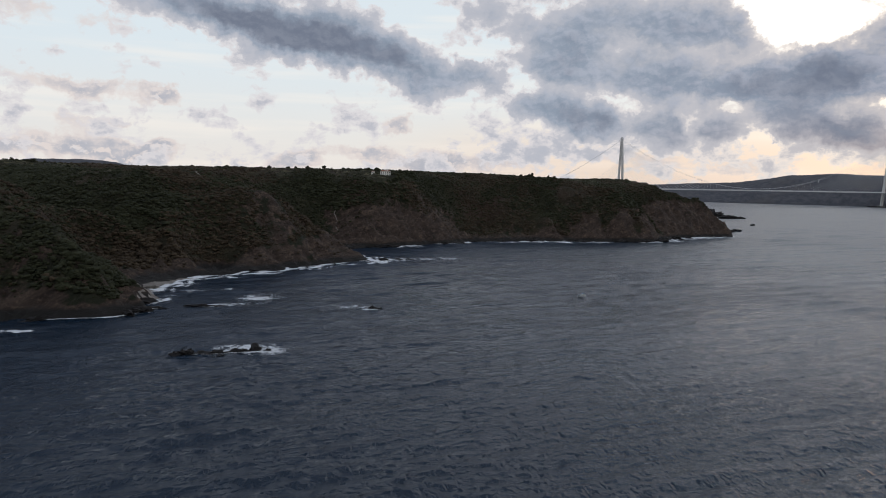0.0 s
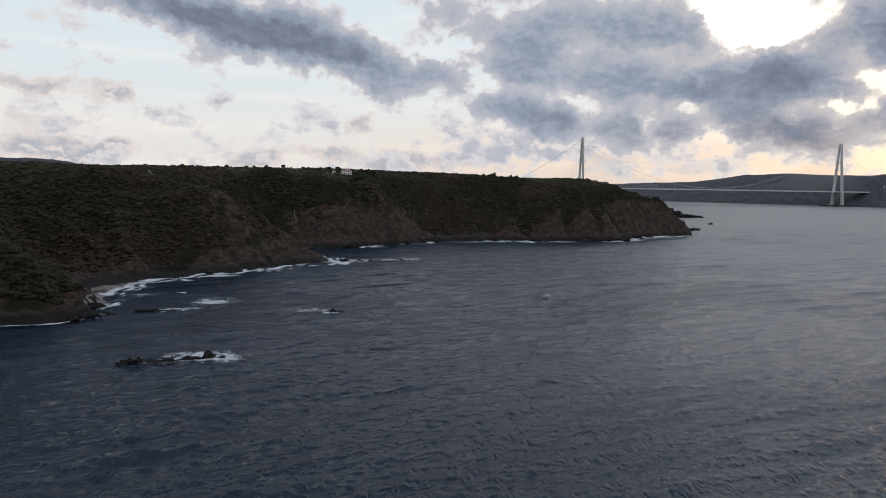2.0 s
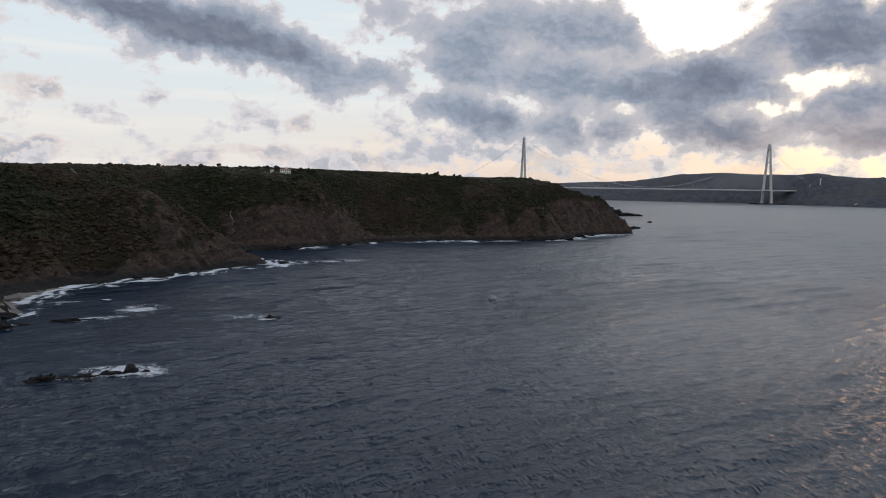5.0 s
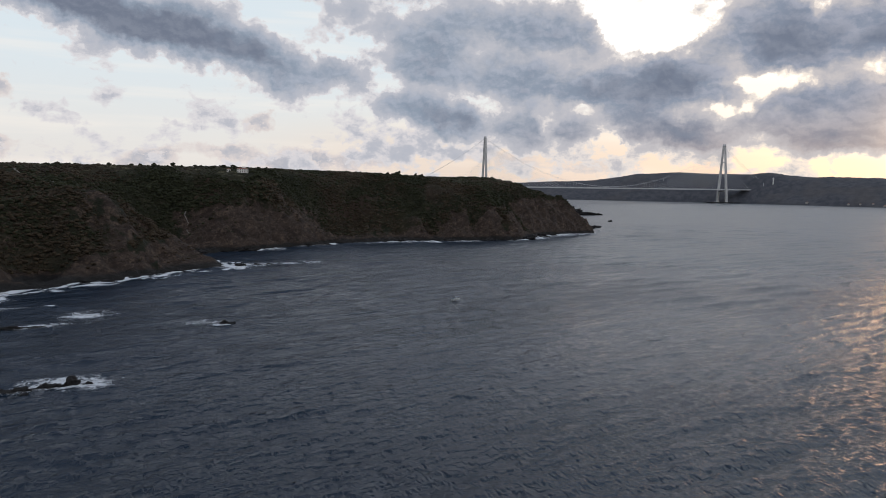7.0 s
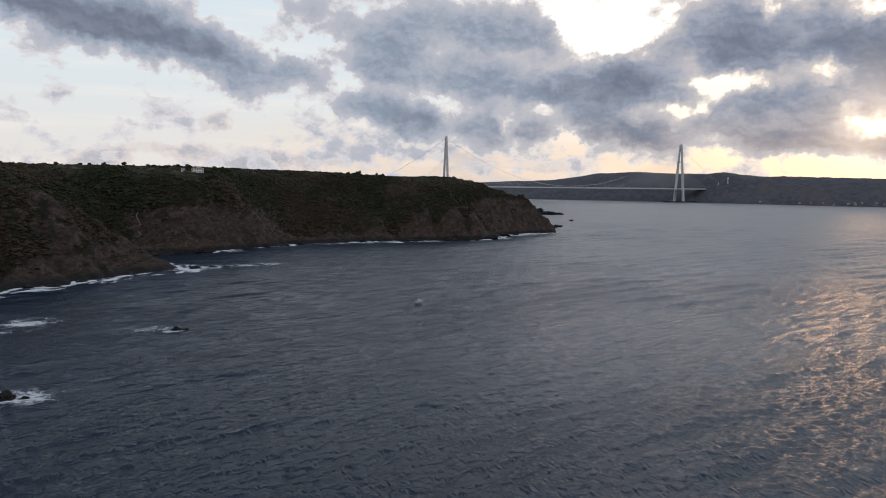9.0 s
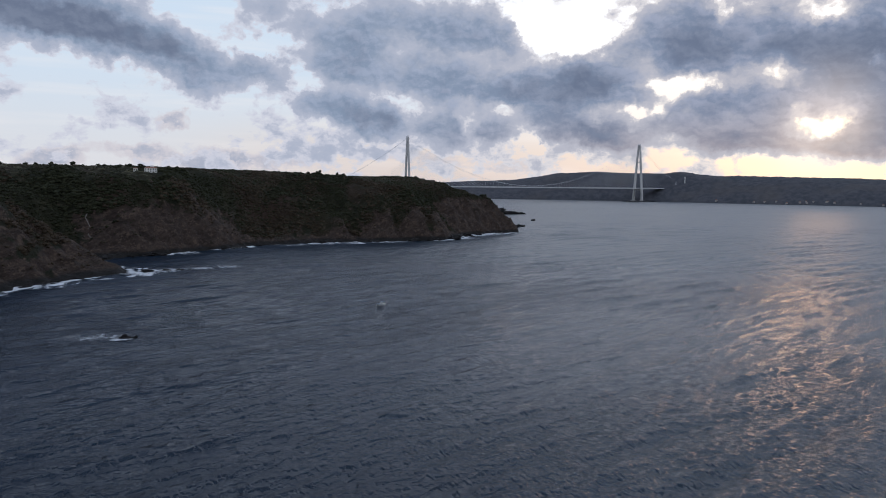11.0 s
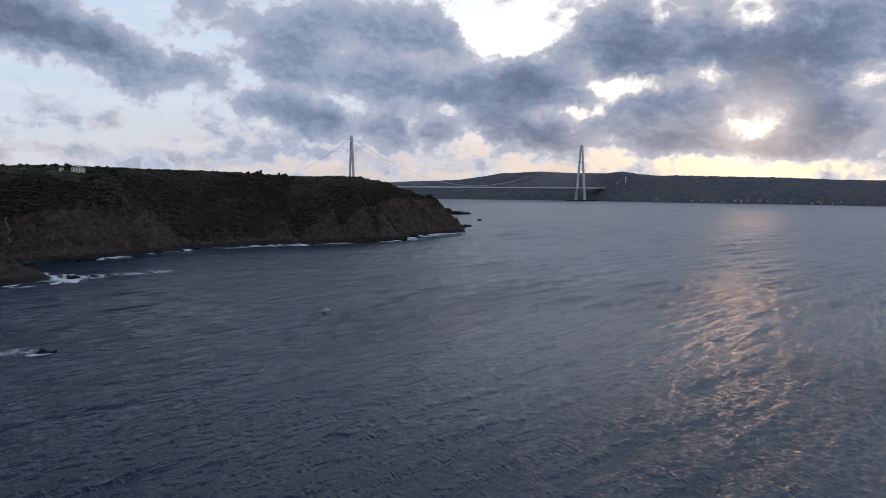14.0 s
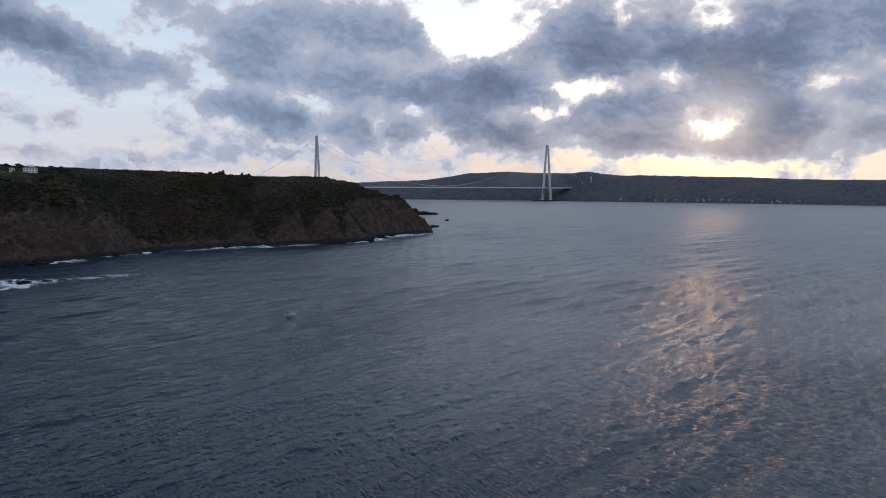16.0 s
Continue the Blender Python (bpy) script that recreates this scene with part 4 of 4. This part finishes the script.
# ---- buildings ----
def gable_roof(w, b, z, rise, over=0.5):
    bm = bmesh.new()
    w, b = w / 2 + over, b / 2 + over
    lo = [bm.verts.new(p) for p in ((-w, -b, z), (w, -b, z), (w, b, z), (-w, b, z))]
    hi = [bm.verts.new(p) for p in ((-w + 0.6 * b, 0, z + rise), (w - 0.6 * b, 0, z + rise))]
    for f in ((lo[0], lo[1], hi[1], hi[0]), (lo[1], lo[2], hi[1]), (lo[2], lo[3], hi[0], hi[1]), (lo[3], lo[0], hi[0]), (lo[3], lo[2], lo[1], lo[0])):
        bm.faces.new(f)
    bmesh.ops.recalc_face_normals(bm, faces=bm.faces[:])
    return bm


def house(name, label, w, b, h, rise, columns, rows, wall="plaster", roof="tile"):
    thing = tagged(new(name), label, "house")
    part("wall", box(bmesh.new(), (0, 0, h / 2 - 1), (w, b, h + 2), 0, 0.05), MAT[wall], thing)
    part("roof", gable_roof(w, b, h + 0.02, rise), MAT[roof], thing)
    for r in range(rows):
        for k in range(columns):
            x = w * ((k + 0.5) / columns - 0.5)
            z = h * (r + 0.5) / rows
            pane = part("window", box(bmesh.new(), (x, -b / 2 - 0.02, z), (w / columns * 0.42, 0.1, h / rows * 0.5)), MAT["dark"], thing)
            part("sill", box(bmesh.new(), (x, -b / 2 - 0.12, z - h / rows * 0.28), (w / columns * 0.5, 0.25, 0.12)), MAT[wall], pane)
    return thing


def place(thing, x, y, turn, height=land_height, sink=0.3):
    z = float(height(np.array([float(x)]), np.array([float(y)]))[0])
    thing.matrix_world = pose(x, y, z - sink, 0, 0, turn)
    return thing


villa = place(house("villa", "white two-storey villa on the plateau among shrubs", 15, 9, 5.2, 1.8, 5, 2), -141, 1026, 8)
part("tower", box(bmesh.new(), (1.5, 1, 5.5), (5, 5, 6), 0, 0.05), MAT["plaster"], villa)
place(house("outbuilding", "small white outbuilding beside the villa", 5, 5, 3.6, 1.0, 2, 1), -159, 1024, 8)


# ---- trees along the edge of the plateau ----
def tree_meshes(seed):
    rng = np.random.RandomState(seed)
    bm = bmesh.new()
    rod(bm, (0, 0, -0.5), (0.1, 0.05, 2.6), 0.22, 0.14, 7)
    for k in range(5):
        a = k * 1.257 + rng.rand()
        rod(bm, (0.1, 0.05, 1.6 + 0.2 * k), (1.3 * math.cos(a), 1.3 * math.sin(a), 3.2 + 0.3 * k), 0.09, 0.04, 5)
    trunk = bpy.data.meshes.new("trunk")
    bm.to_mesh(trunk), bm.free()
    trunk.materials.append(MAT["bark"])
    v, f = clump_shape(2)
    verts, faces = [], []
    for k in range(16):
        a, r = rng.rand() * 6.283, 1.9 * rng.rand() ** 0.6
        c = np.array([r * math.cos(a), r * math.sin(a), 1.0 + 2.6 * rng.rand() * (1 - 0.2 * r)])
        size = 0.65 + 0.55 * rng.rand()
        faces.append(f + k * len(v))
        verts.append(c + v * size * (1 + 0.5 * (rng.rand(len(v), 1) - 0.5)) * np.array([1, 1, 0.8]))
    crown = mesh_from("crown", np.vstack(verts), np.vstack(faces), MAT["leaf"])
    return trunk, crown


def plant_trees():
    rng = np.random.RandomState(4)
    kinds = []
    for seed in (1, 2, 3):
        tree = tagged(new("tree"), "dark evergreen tree with an uneven crown on the plateau edge", "tree", "trees on the plateau")
        for me in tree_meshes(seed):
            new(me.name, me).parent = tree
        kinds.append(tree)
    spots = [(-60 + 250 * k / 26 + rng.uniform(-5, 5), 1178 - 14 * math.sin(k) + rng.uniform(-6, 6)) for k in range(27)]
    spots += [(-150 - 170 * k / 13 + rng.uniform(-5, 5), 1062 + rng.uniform(-6, 10)) for k in range(14)]
    spots += [(-560 + rng.uniform(-60, 60), 820 + rng.uniform(-30, 30)) for k in range(14)]
    for k, (x, y) in enumerate(spots):
        z = float(land_height(np.array([x]), np.array([y]))[0])
        size = rng.uniform(0.75, 1.3) if k % 4 else rng.uniform(1.2, 1.6)
        m = pose(x, y, z - 0.2, 0, 0, rng.uniform(0, 360))
        if k < 3:
            kinds[k].matrix_world, tree = m, kinds[k]
        else:
            tree = copy_thing(kinds[k % 3], m)
        tree.scale = (size, size, size * rng.uniform(0.85, 1.1))


plant_trees()


# ---- the cove, the pale streak and the track ----
def drape(name, line, widths, mat, label, category, lift=0.15, kind="structure"):
    """A strip laid over the ground along a line."""
    verts, faces = [], []
    fine = []
    for (ax, ay, wa), (bx, by, wb) in zip([(*p, w) for p, w in zip(line, widths)], [(*p, w) for p, w in zip(line, widths)][1:]):
        n = max(2, int(math.hypot(bx - ax, by - ay) / 1.5))
        fine += [(ax + (bx - ax) * k / n, ay + (by - ay) * k / n, wa + (wb - wa) * k / n) for k in range(n)]
    for k, (x, y, w) in enumerate(fine):
        px, py, _ = fine[max(k - 1, 0)]
        qx, qy, _ = fine[min(k + 1, len(fine) - 1)]
        l = math.hypot(qx - px, qy - py)
        sx, sy = -(qy - py) / l, (qx - px) / l
        wob = 0.7 * w * (float(vnoise(np.array(x / 3), np.array(y / 3))) - 0.5)
        for s in (-0.5, 0.0, 0.5):
            verts.append((x + sx * (s * w + wob), y + sy * (s * w + wob)))
        if k:
            for j in (0, 1):
                i = 3 * (k - 1) + j
                faces.append((i, i + 1, i + 4, i + 3))
    xy = np.array(verts)
    z = land_height(xy[:, 0], xy[:, 1]) + lift
    ob = new(name, mesh_from(name, np.column_stack([xy, z]), faces, mat, True))
    return tagged(ob, label, category, kind=kind)


drape("rock_streak", [(-191.6, 899.8), (-189.5, 893), (-185.5, 890), (-187.5, 884), (-182, 881), (-183.6, 875), (-177, 866)], [0.5, 0.9, 0.7, 1.1, 0.8, 0.9, 0.6], MAT["gravel"], "pale streak of bare rock down the cliff", "rock", 0.5)
drape("track", [(-345, 790), (-332, 774), (-315, 762), (-302, 762), (-289, 765), (-279, 771)], [3.0] * 6, MAT["gravel"], "pale dirt track across the plateau", "track", 0.3)
drape("beach", [(-214, 436), (-224, 460), (-233, 495), (-238, 525), (-232, 556)], [10, 16, 20, 18, 6], MAT["gravel"], "grey shingle beach in the cove", "beach", 0.25)
slab = part("rock_slab", box(bmesh.new(), (0, 0, 0), (15, 10, 1.6), 0, 0.5), MAT["gravel"])
slab.matrix_world = pose(-247, 498, 1.3, 5, -4, 35)
tagged(slab, "pale flat rock slab beside the shingle beach", "rock")


# ---- the far shore's houses and masts ----
def far_z(x, y):
    return float(far_height(np.array([float(x)]), np.array([float(y)]))[0])


def village():
    rng = np.random.RandomState(9)
    base = house("village_house", "small white house in the village across the water", 11, 8, 5.5, 2.2, 3, 2, "old_plaster")
    base["group"] = "village houses"
    spots = [(2504, 3063), (2520, 3020), (2564, 2993), (2590, 2960), (2655, 2905), (2690, 2890), (2808, 2730), (2830, 2715), (2912, 2670), (2494, 3141), (2410, 3425), (2440, 3160), (2540, 3040), (2625, 2960), (2760, 2810), (2890, 2690), (2600, 2985), (2860, 2730)]
    for k, (x, y) in enumerate(spots):
        x, y = 1.03 * x + rng.uniform(-8, 8), 1.03 * y + rng.uniform(-8, 8)
        level = rng.uniform(7, 20)
        while far_z(x, y) > level:
            x, y = 0.997 * x, 0.997 * y
        while far_z(x, y) < 5:
            x, y = 1.002 * x, 1.002 * y
        m = pose(x, y, far_z(x, y) - 0.2, 0, 0, 40 + rng.uniform(-30, 30))
        if k == 0:
            base.matrix_world = m
            ob = base
        else:
            ob = copy_thing(base, m)
        size = rng.uniform(0.8, 1.3)
        ob.scale = (size * rng.uniform(0.9, 1.5), size, size)


village()


def lattice_mast(x, y, z, height, label):
    thing = tagged(new("radio_mast"), label, "mast")
    w = height * 0.05
    for sx, sy in ((-1, -1), (1, -1), (1, 1), (-1, 1)):
        part("leg", rod(bmesh.new(), (sx * w, sy * w, 0), (sx * 0.3, sy * 0.3, height), 0.35, 0.2, 5), MAT["steel"], thing)
    for k in range(8):
        a, b = w + (0.3 - w) * k / 8, w + (0.3 - w) * (k + 1) / 8
        za, zb = height * k / 8, height * (k + 1) / 8
        bm = bmesh.new()
        for p, q in (((-a, -a, za), (b, -b, zb)), ((a, -a, za), (-b, -b, zb)), ((-a, a, za), (b, b, zb)), ((a, a, za), (-b, b, zb))):
            rod(bm, p, q, 0.15, sides=4)
        part("bracing", bm, MAT["steel"], thing)
    part("aerial", rod(bmesh.new(), (0, 0, height), (0, 0, height * 1.15), 0.2, 0.1, 5), MAT["steel"], thing)
    thing.matrix_world = pose(x, y, z)
    return thing


def beacon_tower(x, y, height):
    thing = tagged(new("signal_tower"), "slim white signal tower on the far hillside", "tower")
    part("shaft", rod(bmesh.new(), (0, 0, -2), (0, 0, height), 2.6, 2.0, 14), MAT["plaster"], thing)
    part("gallery", rod(bmesh.new(), (0, 0, height - 5), (0, 0, height - 2), 4.6, 5.2, 14), MAT["plaster"], thing)
    part("cap", rod(bmesh.new(), (0, 0, height), (0, 0, height + 3), 2.6, 0.4, 14), MAT["steel"], thing)
    thing.matrix_world = pose(x, y, far_z(x, y))
    return thing


beacon_tower(2342, 3630, 34)
lattice_mast(1931, 4120, far_z(1931, 4120) - 1, 16, "small mast on the crest of the far hill")
lattice_mast(2300, 3655, far_z(2300, 3655) - 1, 20, "small mast on the crest of the far hill")
lattice_mast(640, 2900, float(land_height(np.array([640.0]), np.array([2900.0]))[0]), 62, "tall thin lattice radio mast behind the headland")
quay = part("quay", box(bmesh.new(), (0, 0, 0), (190, 34, 7), 0, 0.6), MAT["wet_rock"])
quay.matrix_world = pose(TOWER_B.x - 25, TOWER_B.y - 58, 1.5, 0, 0, 2)
tagged(quay, "low dark quay at the foot of the bridge tower", "quay")
